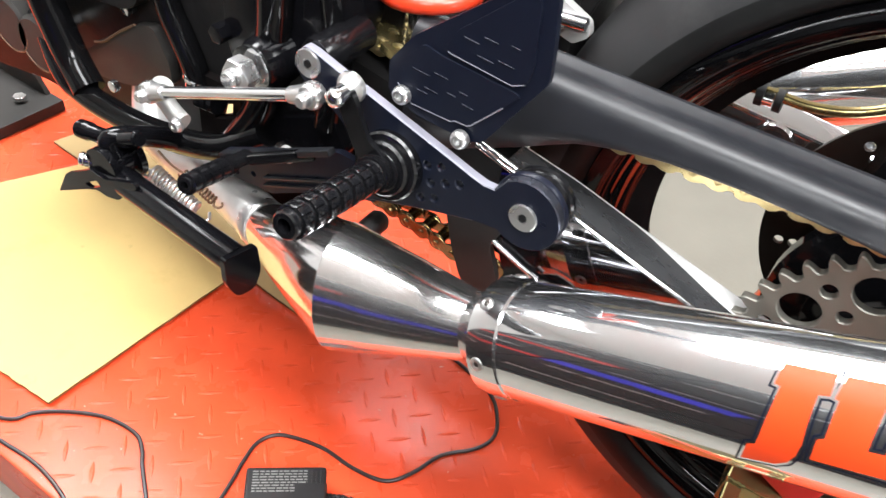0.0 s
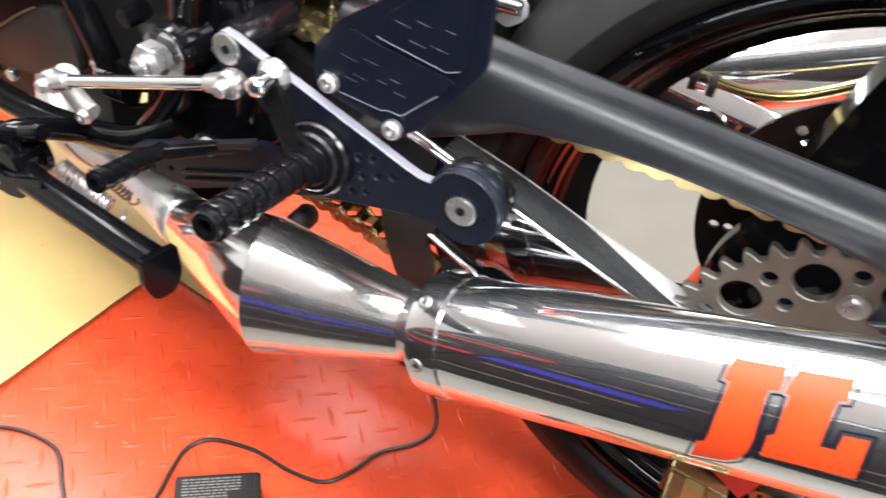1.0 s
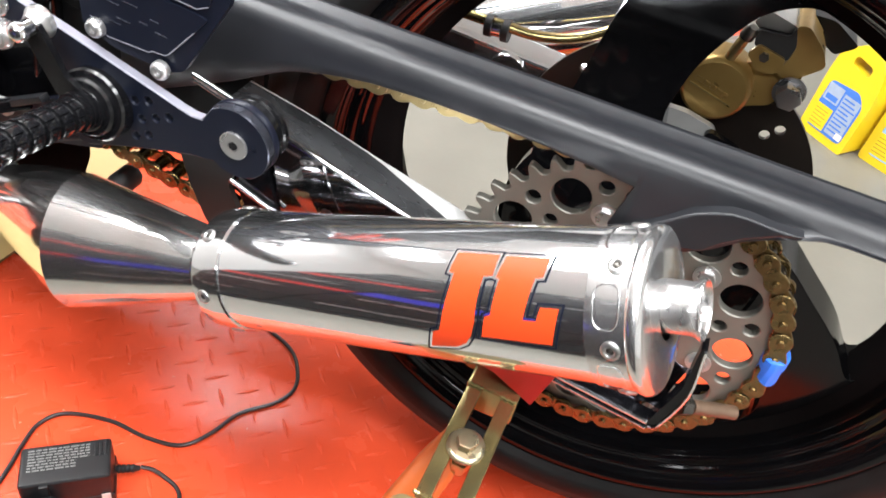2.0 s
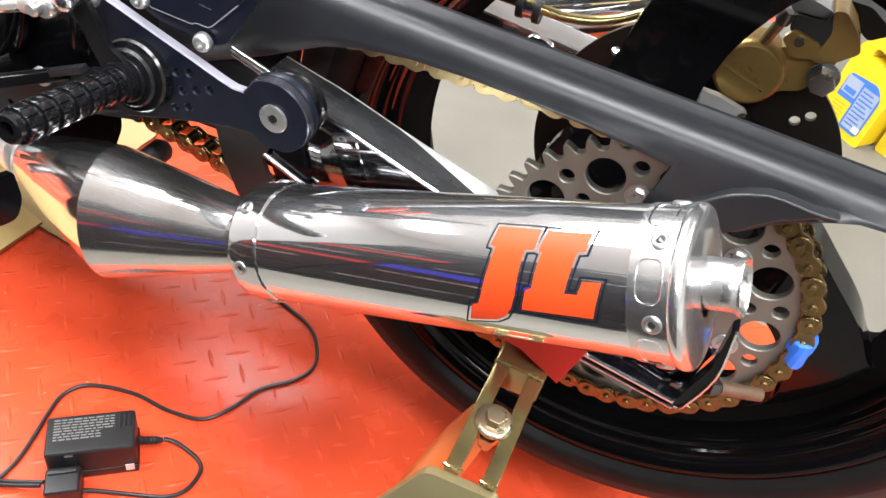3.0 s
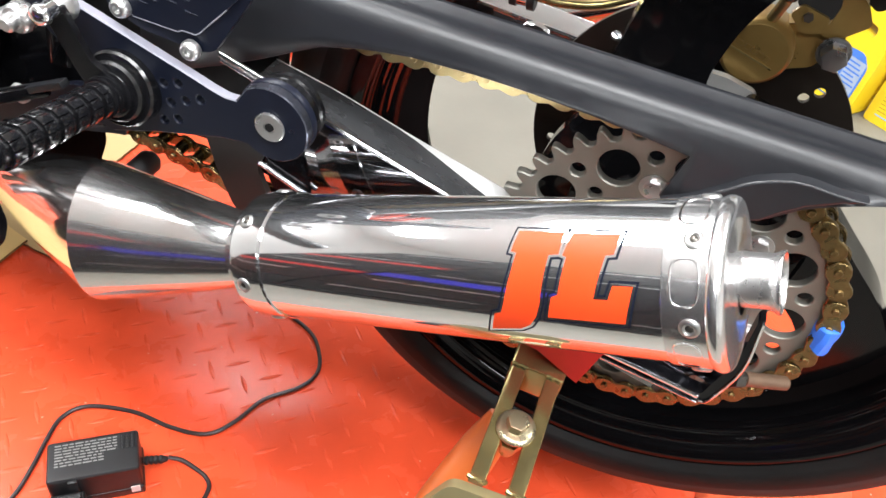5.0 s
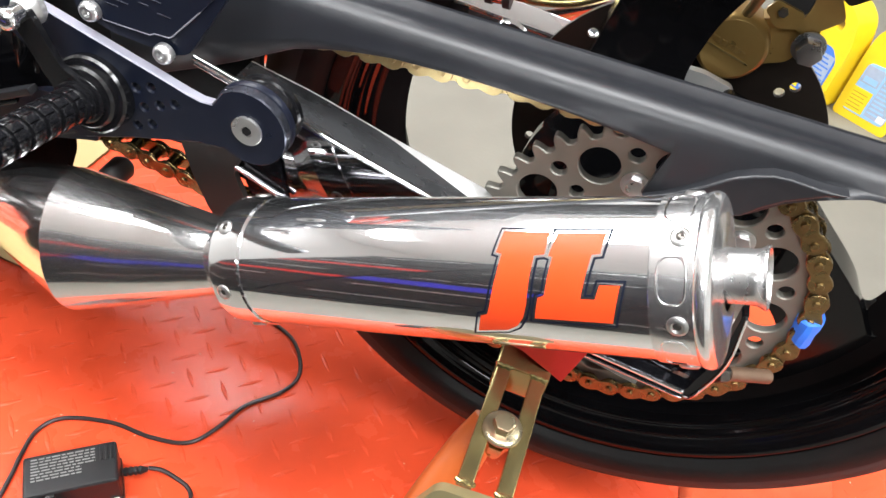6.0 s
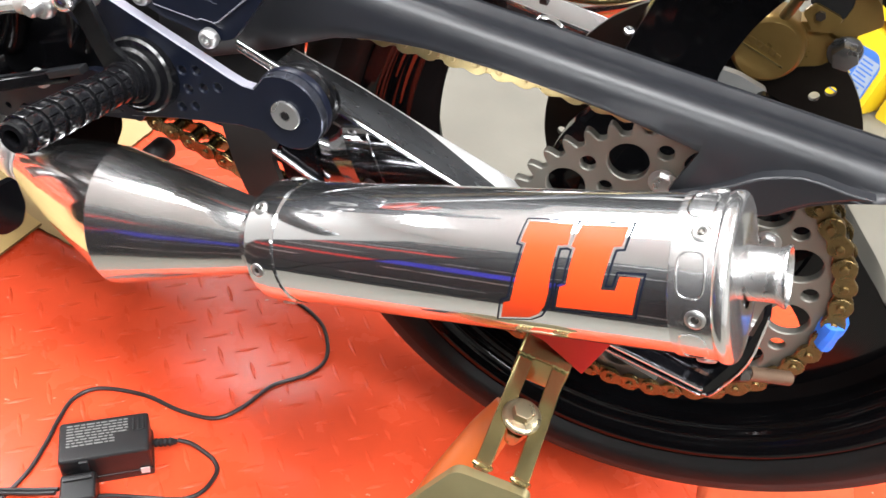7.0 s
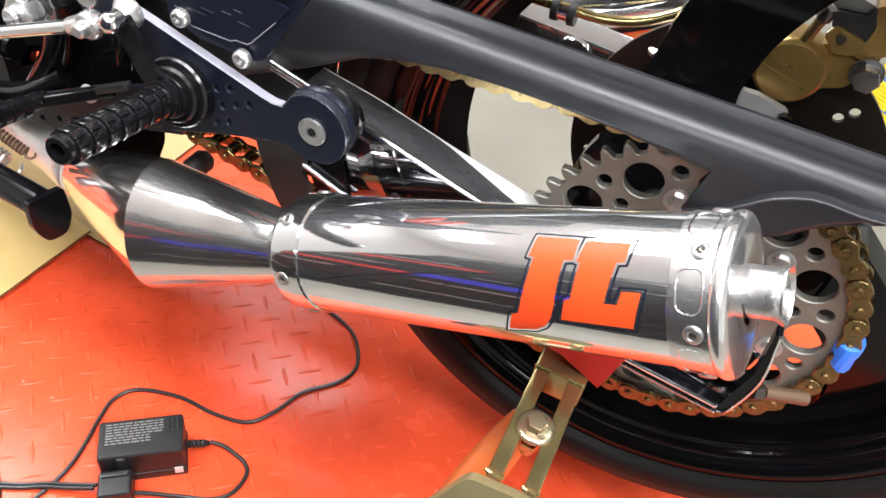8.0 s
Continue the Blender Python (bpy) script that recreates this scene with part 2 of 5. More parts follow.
CARD_TAN = mat("tan_cardboard", (0.52, 0.37, 0.17), 0.78, var=0.08, scale=14, bump=0.15, bump_scale=160)
DARK_CHROME = mat("dark_chrome", (0.10, 0.10, 0.115), 0.14, metal=1.0, var=0.1, scale=40)


# ---- mesh tools ----
def finish(bm, bevel=0.0, seg=2, sharp=32):
    bmesh.ops.recalc_face_normals(bm, faces=bm.faces)
    if bevel:
        es = [e for e in bm.edges if len(e.link_faces) == 2 and e.calc_face_angle(0) > radians(30)]
        bmesh.ops.bevel(bm, geom=es, offset=bevel, segments=seg, profile=0.6, affect="EDGES", clamp_overlap=True)
    for f in bm.faces:
        f.smooth = True
    for e in bm.edges:
        if len(e.link_faces) == 2 and e.calc_face_angle(0) > radians(sharp):
            e.smooth = False
    return bm


def part(name, bm, material, parent=None, label="", bevel=0.0, seg=2, sharp=32):
    finish(bm, bevel, seg, sharp)
    me = bpy.data.meshes.new(name)
    bm.to_mesh(me)
    bm.free()
    me.materials.append(material)
    ob = new(name, me)
    if parent:
        ob.parent = parent
    if bevel:
        wn = ob.modifiers.new("weighted_normal", "WEIGHTED_NORMAL")
        wn.keep_sharp = True
    return tagged(ob, label)


def thing(name, label, category, group="", kind="", at=(0, 0, 0)):
    ob = new(name)
    ob.empty_display_size = 0.05
    ob.location = at
    return tagged(ob, label, category, group, kind)


def basis(a):
    a = Vector(a).normalized()
    u = a.cross(Vector((0, 0, 1)))
    if u.length < 1e-3:
        u = Vector((1, 0, 0))
    u.normalize()
    return a, u, a.cross(u).normalized()


def lathe(bm, p, axis, profile, seg=48, closed=False):
    """Turns (s, r) pairs round the axis from p."""
    a, u, v = basis(axis)
    p = Vector(p)
    rings = []
    for s, r in profile:
        if r < 1e-6:
            rings.append([bm.verts.new(p + a * s)])
        else:
            rings.append([bm.verts.new(p + a * s + (u * math.cos(t) + v * math.sin(t)) * r) for t in (2 * math.pi * k / seg for k in range(seg))])
    pairs = list(zip(rings, rings[1:])) + ([(rings[-1], rings[0])] if closed else [])
    for one, two in pairs:
        for k in range(seg):
            q = [one[k % len(one)], one[(k + 1) % len(one)], two[(k + 1) % len(two)], two[k % len(two)]]
            q = list(dict.fromkeys(q))
            if len(q) > 2:
                bm.faces.new(q)
    return bm


def rod(bm, p0, p1, r0, r1=None, seg=24):
    p0, p1 = Vector(p0), Vector(p1)
    r1 = r0 if r1 is None else r1
    n = (p1 - p0).length
    return lathe(bm, p0, p1 - p0, [(0, 0), (0, r0), (n, r1), (n, 0)], seg)


def spline(pts, n=8):
    pts = [Vector(p) for p in pts]
    out = []
    ext = [2 * pts[0] - pts[1]] + pts + [2 * pts[-1] - pts[-2]]
    for a, b, c, d in zip(ext, ext[1:], ext[2:], ext[3:]):
        for k in range(n):
            t = k / n
            out.append(0.5 * (2 * b + (c - a) * t + (2 * a - 5 * b + 4 * c - d) * t * t + (3 * b - a - 3 * c + d) * t ** 3))
    return out + [pts[-1]]


def sweep(bm, pts, r, seg=14, n=8, flat=1.0):
    """A tube along a smooth line; r is a number or one number for each point given."""
    rs = r if isinstance(r, (list, tuple)) else [r] * len(pts)
    line = spline(pts, n) if n > 1 else [Vector(p) for p in pts]
    m = len(line)
    rings, u = [], None
    for k, p in enumerate(line):
        t = (line[min(k + 1, m - 1)] - line[max(k - 1, 0)]).normalized()
        if u is None:
            _, u, _ = basis(t)
        u = (u - t * u.dot(t)).normalized()
        v = t.cross(u)
        f = k / (m - 1) * (len(rs) - 1)
        lo = min(int(f), len(rs) - 2)
        rad = rs[lo] + (rs[lo + 1] - rs[lo]) * (f - lo)
        rings.append([bm.verts.new(p + (u * math.cos(a) + v * math.sin(a) * flat) * rad) for a in (2 * math.pi * j / seg for j in range(seg))])
    for one, two in zip(rings, rings[1:]):
        for j in range(seg):
            bm.faces.new((one[j], one[(j + 1) % seg], two[(j + 1) % seg], two[j]))
    bm.faces.new(rings[0][::-1])
    bm.faces.new(rings[-1])
    return bm


def circle(x, z, r, n=20, start=0.0):
    return [(x + r * math.cos(start + 2 * math.pi * k / n), z + r * math.sin(start + 2 * math.pi * k / n)) for k in range(n)]


def rounded(pts, r, n=5):
    """Fillets the corners of a polygon; r is a number or one for each corner."""
    out = []
    rs = r if isinstance(r, (list, tuple)) else [r] * len(pts)
    for k, p in enumerate(pts):
        p, a, b = Vector(p), Vector(pts[k - 1]), Vector(pts[(k + 1) % len(pts)])
        if rs[k] <= 0:
            out.append(tuple(p))
            continue
        da, db = (a - p), (b - p)
        d = min(rs[k], da.length * 0.45, db.length * 0.45)
        p0, p1 = p + da.normalized() * d, p + db.normalized() * d
        for j in range(n + 1):
            t = j / n
            out.append(tuple((1 - t) ** 2 * p0 + 2 * t * (1 - t) * p + t * t * p1))
    return out


def plate(bm, outline, y0, y1, holes=()):
    """A flat plate in the x-z plane between y0 and y1, with holes given as loops."""
    edges = []
    for loop in (outline, *holes):
        vs = [bm.verts.new((x, y0, z)) for x, z in loop]
        edges += [bm.edges.new((vs[k - 1], vs[k])) for k in range(len(vs))]
    faces = [g for g in bmesh.ops.triangle_fill(bm, use_beauty=True, edges=edges)["geom"] if isinstance(g, bmesh.types.BMFace)]
    ext = bmesh.ops.extrude_face_region(bm, geom=faces)["geom"]
    bmesh.ops.translate(bm, verts=[g for g in ext if isinstance(g, bmesh.types.BMVert)], vec=(0, y1 - y0, 0))
    return bm


def turned(bm, m):
    bmesh.ops.transform(bm, matrix=m, verts=bm.verts)
    return bm


def box(bm, lo, hi):
    m = Matrix.LocRotScale([(a + b) / 2 for a, b in zip(lo, hi)], None, [b - a for a, b in zip(lo, hi)])
    bmesh.ops.create_cube(bm, size=1, matrix=m)
    return bm


def beam(bm, p0, p1, w, h, up=(0, 0, 1)):
    """A bar of width w and height h from p0 to p1."""
    p0, p1 = Vector(p0), Vector(p1)
    a = (p1 - p0).normalized()
    s = a.cross(Vector(up)).normalized()
    u = s.cross(a)
    m = Matrix((s, a, u)).transposed().to_4x4()
    m.translation = (p0 + p1) / 2
    bmesh.ops.create_cube(bm, size=1, matrix=m @ Matrix.Diagonal((w, (p1 - p0).length, h, 1)))
    return bm


def hexagon(bm, p, axis, flat, height):
    a, u, v = basis(axis)
    return lathe(bm, p, axis, [(0, 0), (0, flat * 0.577), (height, flat * 0.577), (height, 0)], 6)


def B():
    return bmesh.new()


# ---- the setting ----
GROUND = -0.10
ob = part("floor", box(B(), (-4.2, -3.6, GROUND - 0.1), (4.6, 4.2, GROUND)), CONCRETE)
tagged(ob, "smooth beige concrete workshop floor", "floor", kind="structure")
for name, lo, hi, m in [("wall_north", (-4.2, 4.2, GROUND), (4.6, 4.35, CEIL), WALL), ("wall_south", (-4.2, -3.75, GROUND), (4.6, -3.6, CEIL), WALL),
                        ("wall_west", (-4.35, -3.75, GROUND), (-4.2, 4.35, CEIL), WALL), ("wall_east", (4.6, -3.75, GROUND), (4.75, 4.35, CEIL), WALL)]:
    tagged(part(name, box(B(), lo, hi), m), "plain workshop wall", "wall", kind="structure")
tagged(part("ceiling", box(B(), (-4.35, -3.75, CEIL), (4.75, 4.35, CEIL + 0.1)), CEILING), "pale painted workshop ceiling", "ceiling", kind="structure")
for lx, ly, sx, sy, watts in ADDED_LAMPS:
    fx = thing("added_ceiling_light", "unseen white ceiling fitting with bright diffuser, added to light the scene", "ceiling light", "ceiling lights")
    part("housing", box(B(), (lx - sx / 2 - 0.03, ly - sy / 2 - 0.03, CEIL - 0.06), (lx + sx / 2 + 0.03, ly + sy / 2 + 0.03, CEIL - 0.002)), WALL, fx, bevel=0.006)
    part("diffuser", box(B(), (lx - sx / 2, ly - sy / 2, CEIL - 0.085), (lx + sx / 2, ly + sy / 2, CEIL - 0.062)), TUBE_GLOW, fx)

# the red lift deck that the motorcycle stands on
deck = part("lift_deck", box(B(), (-2.3, -0.18, GROUND), (1.25, 0.562, 0.0)), RED_DECK, bevel=0.004)
tagged(deck, "red painted steel tread plate lift deck, scuffed and glossy", "lift deck", kind="structure")


def tread_bar(bm, cx, cy, turn):
    """One raised lens-shaped bar of the tread plate."""
    c, s = math.cos(turn), math.sin(turn)
    rows = []
    for k in range(-4, 5):
        t = k / 4
        u, w, h = 0.0148 * t, 0.0034 * (1 - t * t) + 0.00005, 0.00055 * (1 - t * t) ** 0.6
        rows.append([bm.verts.new((cx + c * u - s * v, cy + s * u + c * v, z)) for v, z in ((-w, -0.0005), (-w * 0.4, h), (w * 0.4, h), (w, -0.0005))])
    for one, two in zip(rows, rows[1:]):
        for k in range(3):
            bm.faces.new((one[k], two[k], two[k + 1], one[k + 1]))
    return bm


bars = []
for i in range(-44, 30):
    for j in range(-9, 11):
        for turn, off in ((math.radians(43), 0.0), (math.radians(-45), 0.5)):
            cx, cy = 0.053 + 0.0415 * (i + off), 0.173 + 0.0415 * (j + off)
            if -1.2 < cx < 1.2 and -0.165 < cy < 0.548:
                bars.append((cx, cy, turn))
near = lambda b: -0.46 < b[0] < 0.16 and b[1] < 0.19
single = {}
for turn in {b[2] for b in bars}:
    bm = finish(tread_bar(B(), 0, 0, turn))
    single[turn] = bpy.data.meshes.new("tread_bar")
    bm.to_mesh(single[turn])
    bm.free()
    single[turn].materials.append(RED_DECK)
for b in [b for b in bars if near(b)][:300]:
    ob = new("tread_bar", single[b[2]])
    ob.parent = deck
    ob.location = (b[0], b[1], 0)
bm = B()
for b in [b for b in bars if not near(b)] + [b for b in bars if near(b)][300:]:
    tread_bar(bm, *b)
tagged(part("far_tread_bars", bm, RED_DECK, deck), kind="stuff")


# ---- the motorcycle ----
bike = thing("motorcycle", "black and polished-metal custom motorcycle, rear end raised on a paddock stand", "motorcycle")


def sub(name, parent, label=""):
    ob = new(name)
    ob.empty_display_size = 0.02
    ob.parent = parent
    return tagged(ob, label)


AX, AZ, WY = 0.2435, 0.3805, 0.185

# rear wheel
wheel = sub("rear_wheel", bike, "gloss black cast rear wheel with three spokes")
tp = [(-0.057, 0.245), (-0.062, 0.2515), (-0.069, 0.2540), (-0.0725, 0.2600), (-0.0735, 0.270), (-0.068, 0.287), (-0.055, 0.301), (-0.03, 0.309), (0, 0.3115)]
tp = tp + [(-s, r) for s, r in tp[-2::-1]]
tyre = part("tyre", lathe(B(), (AX, WY, AZ), (0, 1, 0), tp, 128), TYRE, wheel, "smooth black rubber tyre", sharp=60)
tyre.data.materials.append(TREAD)
# tread beyond the shoulder coloured paler, as if lit from above
for p in tyre.data.polygons:
    if math.hypot(p.center.x - AX, p.center.z - AZ) > 0.272:
        p.material_index = 1
rp = [(-0.056, 0.240), (-0.0600, 0.2498), (-0.0620, 0.2508), (-0.0634, 0.2500)]
steps = [(-0.0638, 0.2485), (-0.0620, 0.2415), (-0.0580, 0.2358), (-0.0470, 0.2290), (-0.0365, 0.2232), (-0.0230, 0.2180)]
for (ya, ra), (yb, rb) in zip(steps, steps[1:]):  # rounded steps of the lip and well
    for q in range(6):
        a, u = radians(6 + 15 * q), q / 6
        rp.append((ya + (yb - ya) * (0.55 * (1 - math.cos(a)) + 0.45 * u), ra + (rb - ra) * (0.55 * math.sin(a) + 0.45 * u)))
rp += [(-0.015, 0.2080), (0.0, 0.2060), (0.015, 0.2070), (0.035, 0.2185), (0.055, 0.2310), (0.060, 0.2385), (0.062, 0.2445), (0.056, 0.2425), (0.035, 0.2300), (0.0, 0.214)]
rim = part("rim", lathe(B(), (AX, WY, AZ), (0, 1, 0), rp, 128, True), RIM, wheel, "gloss black rim with stepped lip", sharp=45)
rim.data.materials.append(BARREL)
rim.data.materials.append(WELL)
for p in rim.data.polygons:
    if p.center.y > WY - 0.0235:
        p.material_index = 1
    elif p.center.y > WY - 0.0365:
        p.material_index = 2


def spoke():
    left = [(0.030, 178), (0.060, 164), (0.105, 141), (0.122, 130.5), (0.1415, 121.5), (0.1640, 115), (0.1820, 110.5), (0.196, 106.5), (0.206, 104.5), (0.2135, 107), (0.2135, 101), (0.2135, 94), (0.2135, 84), (0.2135, 75)]
    right = [(0.2125, 67), (0.2085, 77.5), (0.2010, 81.4), (0.1890, 85.2), (0.1728, 87.8), (0.1616, 89.7), (0.1434, 92.7), (0.109, 97), (0.090, 96), (0.060, 92), (0.030, 85)]
    pts = [(r * math.cos(radians(a)), r * math.sin(radians(a))) for r, a in left + right]
    return plate(B(), rounded(pts, 0.012, 4), -0.022, 0.020)


for k in range(3):
    part("spoke", turned(spoke(), pose(AX, WY + 0.005, AZ, 0, 120 * k, 0)), SPOKE, wheel, bevel=0.005, seg=4, sharp=60)
hub = [(-0.075, 0), (-0.075, 0.046), (-0.070, 0.050), (-0.045, 0.050), (-0.040, 0.072), (-0.026, 0.076), (-0.020, 0.060), (0.03, 0.056), (0.062, 0.056), (0.066, 0.046), (0.066, 0)]
part("hub", lathe(B(), (AX, WY, AZ), (0, 1, 0), hub, 64), RIM, wheel)
holes = [circle(AX + r * math.cos(a), AZ + r * math.sin(a), 0.0042, 12) for k in range(12) for r, a in ((0.0995, k * math.pi / 6 + 0.315), (0.1112, k * math.pi / 6 + 0.305))]
part("sprocket_carrier", lathe(B(), (AX, 0.148, AZ), (0, 1, 0), [(0, 0.05), (0, 0.098), (0.003, 0.102), (0.016, 0.102), (0.019, 0.096), (0.019, 0.05)], 72, True), RIM, wheel)
disc = part("brake_disc", plate(B(), circle(AX, AZ, 0.127, 96), 0.252, 0.2565, [circle(AX, AZ, 0.062, 48)] + holes), DISC, wheel, "dark brown drilled brake disc")
part("disc_carrier", plate(B(), circle(AX, AZ, 0.066, 48), 0.247, 0.2515, [circle(AX, AZ, 0.02, 24)]), GLOSS, wheel)

# sprocket
NT = 45
PITCH = 0.015875
RP = PITCH / (2 * math.sin(math.pi / NT))
PH = radians(-95.4)
teeth = []
for k in range(NT):
    for off, r in ((-0.5, 0.1080), (-0.30, 0.1090), (-0.17, 0.1145), (-0.06, 0.1172), (0.06, 0.1172), (0.17, 0.1145), (0.30, 0.1090)):
        a = PH + 2 * math.pi * (k + 0.5 + off) / NT
        teeth.append((AX + r * math.cos(a), AZ + r * math.sin(a)))
holes = [circle(AX, AZ, 0.040, 40)]
for k in range(12):
    a = radians(30 * k + 17.7)
    holes.append(circle(AX + 0.0957 * math.cos(a), AZ + 0.0957 * math.sin(a), 0.0052, 16))
    a = radians(30 * k + 32.3)
    holes.append(circle(AX + 0.0895 * math.cos(a), AZ + 0.0895 * math.sin(a), 0.0132, 28))
    if k % 2:
        a = radians(30 * k + 47.0)
        holes.append(circle(AX + 0.0758 * math.cos(a), AZ + 0.0758 * math.sin(a), 0.0048, 14))
spr = part("sprocket", plate(B(), teeth, 0.0805, 0.0875, holes), SPROCKET, bike, "grey steel rear sprocket with round lightening holes", bevel=0.0007, seg=1)
for k in range(6):
    a = radians(60 * k + 48.5)
    x, z = AX + 0.0752 * math.cos(a), AZ + 0.0752 * math.sin(a)
    bm = hexagon(B(), (x, 0.0803, z), (0, -1, 0), 0.0105, 0.0045)
    lathe(bm, (x, 0.0805, z), (0, -1, 0), [(0, 0), (0, 0.0088), (0.0016, 0.0088), (0.0016, 0)], 24)
    part("sprocket_bolt", bm, SATIN_STEEL, spr, "bright zinc bolt", bevel=0.0006)
part("carrier", lathe(B(), (AX, 0.0885, AZ), (0, 1, 0), [(0, 0), (0, 0.060), (0.010, 0.070), (0.016, 0.070), (0.022, 0.06), (0.022, 0)], 64), GLOSS, spr)
part("axle_nut", hexagon(B(), (AX, 0.05, AZ), (0, 1, 0), 0.030, 0.018), STAINLESS, bike, bevel=0.001)

# chain: one inner and one outer link, laid along the run
CY = 0.0850


def link_mesh(outer):
    bm = B()
    h, rr, waist = PITCH / 2, 0.0075, 0.0052
    loop = []
    for sx in (1, -1):
        for k in range(9):
            a = radians(-110 + 27.5 * k)
            loop.append((sx * h + sx * rr * math.cos(a), sx * rr * math.sin(a)))
        loop.append((0, sx * waist))
    ys = (0.0082, 0.0101) if outer else (0.0058, 0.0078)
    for s in (-1, 1):
        plate(bm, loop, s * ys[0], s * ys[1])
    flat = set(bm.faces)
    for sx in (-h, h):
        if outer:
            lathe(bm, (sx, -0.0120, 0), (0, 1, 0), [(0.0008, 0), (0.0, 0.0018), (0.0004, 0.0027), (0.0236, 0.0027), (0.024, 0.0018), (0.0232, 0)], 10)
        else:
            rod(bm, (sx, -0.0057, 0), (sx, 0.0057, 0), 0.0050, seg=12)
    for f in bm.faces:
        f.material_index = 0 if f in flat else 1
    finish(bm, 0.00045, 1)
    me = bpy.data.meshes.new("link")
    bm.to_mesh(me)
    bm.free()
    return me


def chain_line():
    """Pin places: in from the front along the top, round the sprocket, and back along the sagging lower run."""
    step = 2 * math.pi / NT
    first, last = 93.5, -101.0
    k0 = math.ceil((radians(last) - PH) / step)
    k1 = math.floor((radians(first) - PH) / step)
    wrap = [(AX + RP * math.cos(PH + k * step), AZ + RP * math.sin(PH + k * step)) for k in range(k1, k0 - 1, -1)]
    top, (x, z) = [], wrap[0]
    for k in range(1, 31):
        x2 = x - PITCH * k * 0.9982
        top.append((x2, z + 0.0076 * min(1, k / 7) - 0.058 * (x - x2) - 0.100 * (x - x2) * (0.46 - (x - x2))))
    low, (x, z) = [], wrap[-1]
    for k in range(1, 33):
        d = PITCH * k * 0.985
        low.append((x - d, z + 0.180 * d - 0.018 * math.sin(min(1, d / 0.30) * math.pi) * 0.35))
    return top[::-1] + wrap + low


chain = sub("drive_chain", bike, "gold drive chain with oily rollers")
pins = chain_line()
inner, outer = link_mesh(False), link_mesh(True)
inner.materials.append(GOLD_CHAIN)
outer.materials.append(GOLD_CHAIN)
for me in (inner, outer):
    me.materials.append(DARK_STEEL if me is inner else GOLD_CHAIN)
pale_in, pale_out = inner.copy(), outer.copy()
for me in (pale_in, pale_out):
    me.materials.clear()
    me.materials.append(PALE_GOLD)
    me.materials.append(SATIN_STEEL if me is pale_out else PALE_GOLD)
mid_in, mid_out = inner.copy(), outer.copy()
for me in (mid_in, mid_out):
    me.materials.clear()
    me.materials.append(MID_GOLD)
    me.materials.append(DARK_STEEL if me is mid_in else PALE_GOLD)
for k, (a, b) in enumerate(zip(pins, pins[1:])):
    pale = k < 29
    me = ((pale_in, pale_out) if pale else (mid_in, mid_out) if k > len(pins) - 26 else (inner, outer))[k % 2]
    ob = new("link", me)
    ob.parent = chain
    ang = math.degrees(math.atan2(b[1] - a[1], b[0] - a[0]))
    ob.matrix_basis = pose((a[0] + b[0]) / 2, CY, (a[1] + b[1]) / 2, 0, -ang, 0)

# scrap of tape wrapped round a link
a0 = radians(4.0)
bm = B()
tm = pose(AX + (RP + 0.001) * math.cos(a0), CY, AZ + RP * math.sin(a0), 0, -(4.5 + 90), 0)
prof = [(-0.0105, 0.0080), (-0.0098, 0.0088), (-0.003, 0.0086), (0.003, 0.0092), (0.0092, 0.0088), (0.0102, 0.0080)]
rings = []
for n, (s, r) in enumerate(prof):
    rings.append([bm.verts.new((s + 0.0008 * math.sin(3 * q + n), 1.62 * r * math.cos(q) + 0.0007 * math.sin(5 * q + n), r * math.sin(q) + 0.0006 * math.cos(4 * q + n))) for q in (2 * math.pi * j / 18 for j in range(18))])
for one, two in zip(rings, rings[1:]):
    for j in range(18):
        bm.faces.new((one[j], one[(j + 1) % 18], two[(j + 1) % 18], two[j]))
bm.faces.new(rings[0][::-1])
bm.faces.new(rings[-1])
part("tape_wrap", turned(bm, tm), TAPE, chain, "crumpled blue tape wrapped round the chain", sharp=25)

# muffler
M0, MA = Vector((0, -0.0127, 0.3656)), Vector((0.88678, -0.08644, 0.45404))
MUP = (Vector((0, 0, 1)) - MA * MA.z).normalized()
MIN = -MA.cross(MUP)
muffler = sub("muffler", bike, "mirror-polished round muffler with riveted end bands")
part("body", lathe(B(), M0, MA, [(0.028, 0.0375), (0.0300, 0.03845), (0.0306, 0.0385), (0.034, 0.03853), (0.06, 0.03856), (0.15, 0.0386), (0.25, 0.03868), (0.276, 0.0387), (0.2794, 0.0387), (0.2800, 0.03865), (0.283, 0.0375)], 128), CHROME, muffler)
part("front_band", lathe(B(), M0, MA, [(-0.006, 0.024), (-0.004, 0.0255), (0.004, 0.0300), (0.012, 0.0375), (0.0145, 0.0396), (0.0155, 0.0397), (0.025, 0.0398), (0.0345, 0.0398), (0.0355, 0.0398), (0.0365, 0.0390), (0.0365, 0.038)], 96), STAINLESS, muffler, "polished band with rivets")
part("rear_band", lathe(B(), M0, MA, [(0.2685, 0.0385), (0.2690, 0.0396), (0.2698, 0.0397), (0.278, 0.0398), (0.2868, 0.0399), (0.2875, 0.0399), (0.2880, 0.0404), (0.2892, 0.0409), (0.2912, 0.0410), (0.2928, 0.0404), (0.2940, 0.0392), (0.2946, 0.0374), (0.2950, 0.0340), (0.2958, 0.0300), (0.2964, 0.0230), (0.2962, 0.0140)], 96), END_CAP, muffler, "polished rolled end cap")
OUT, OD = M0 + MA * 0.2890 + MUP * 0.0036, Vector((0.890, -0.105, 0.43)).normalized()
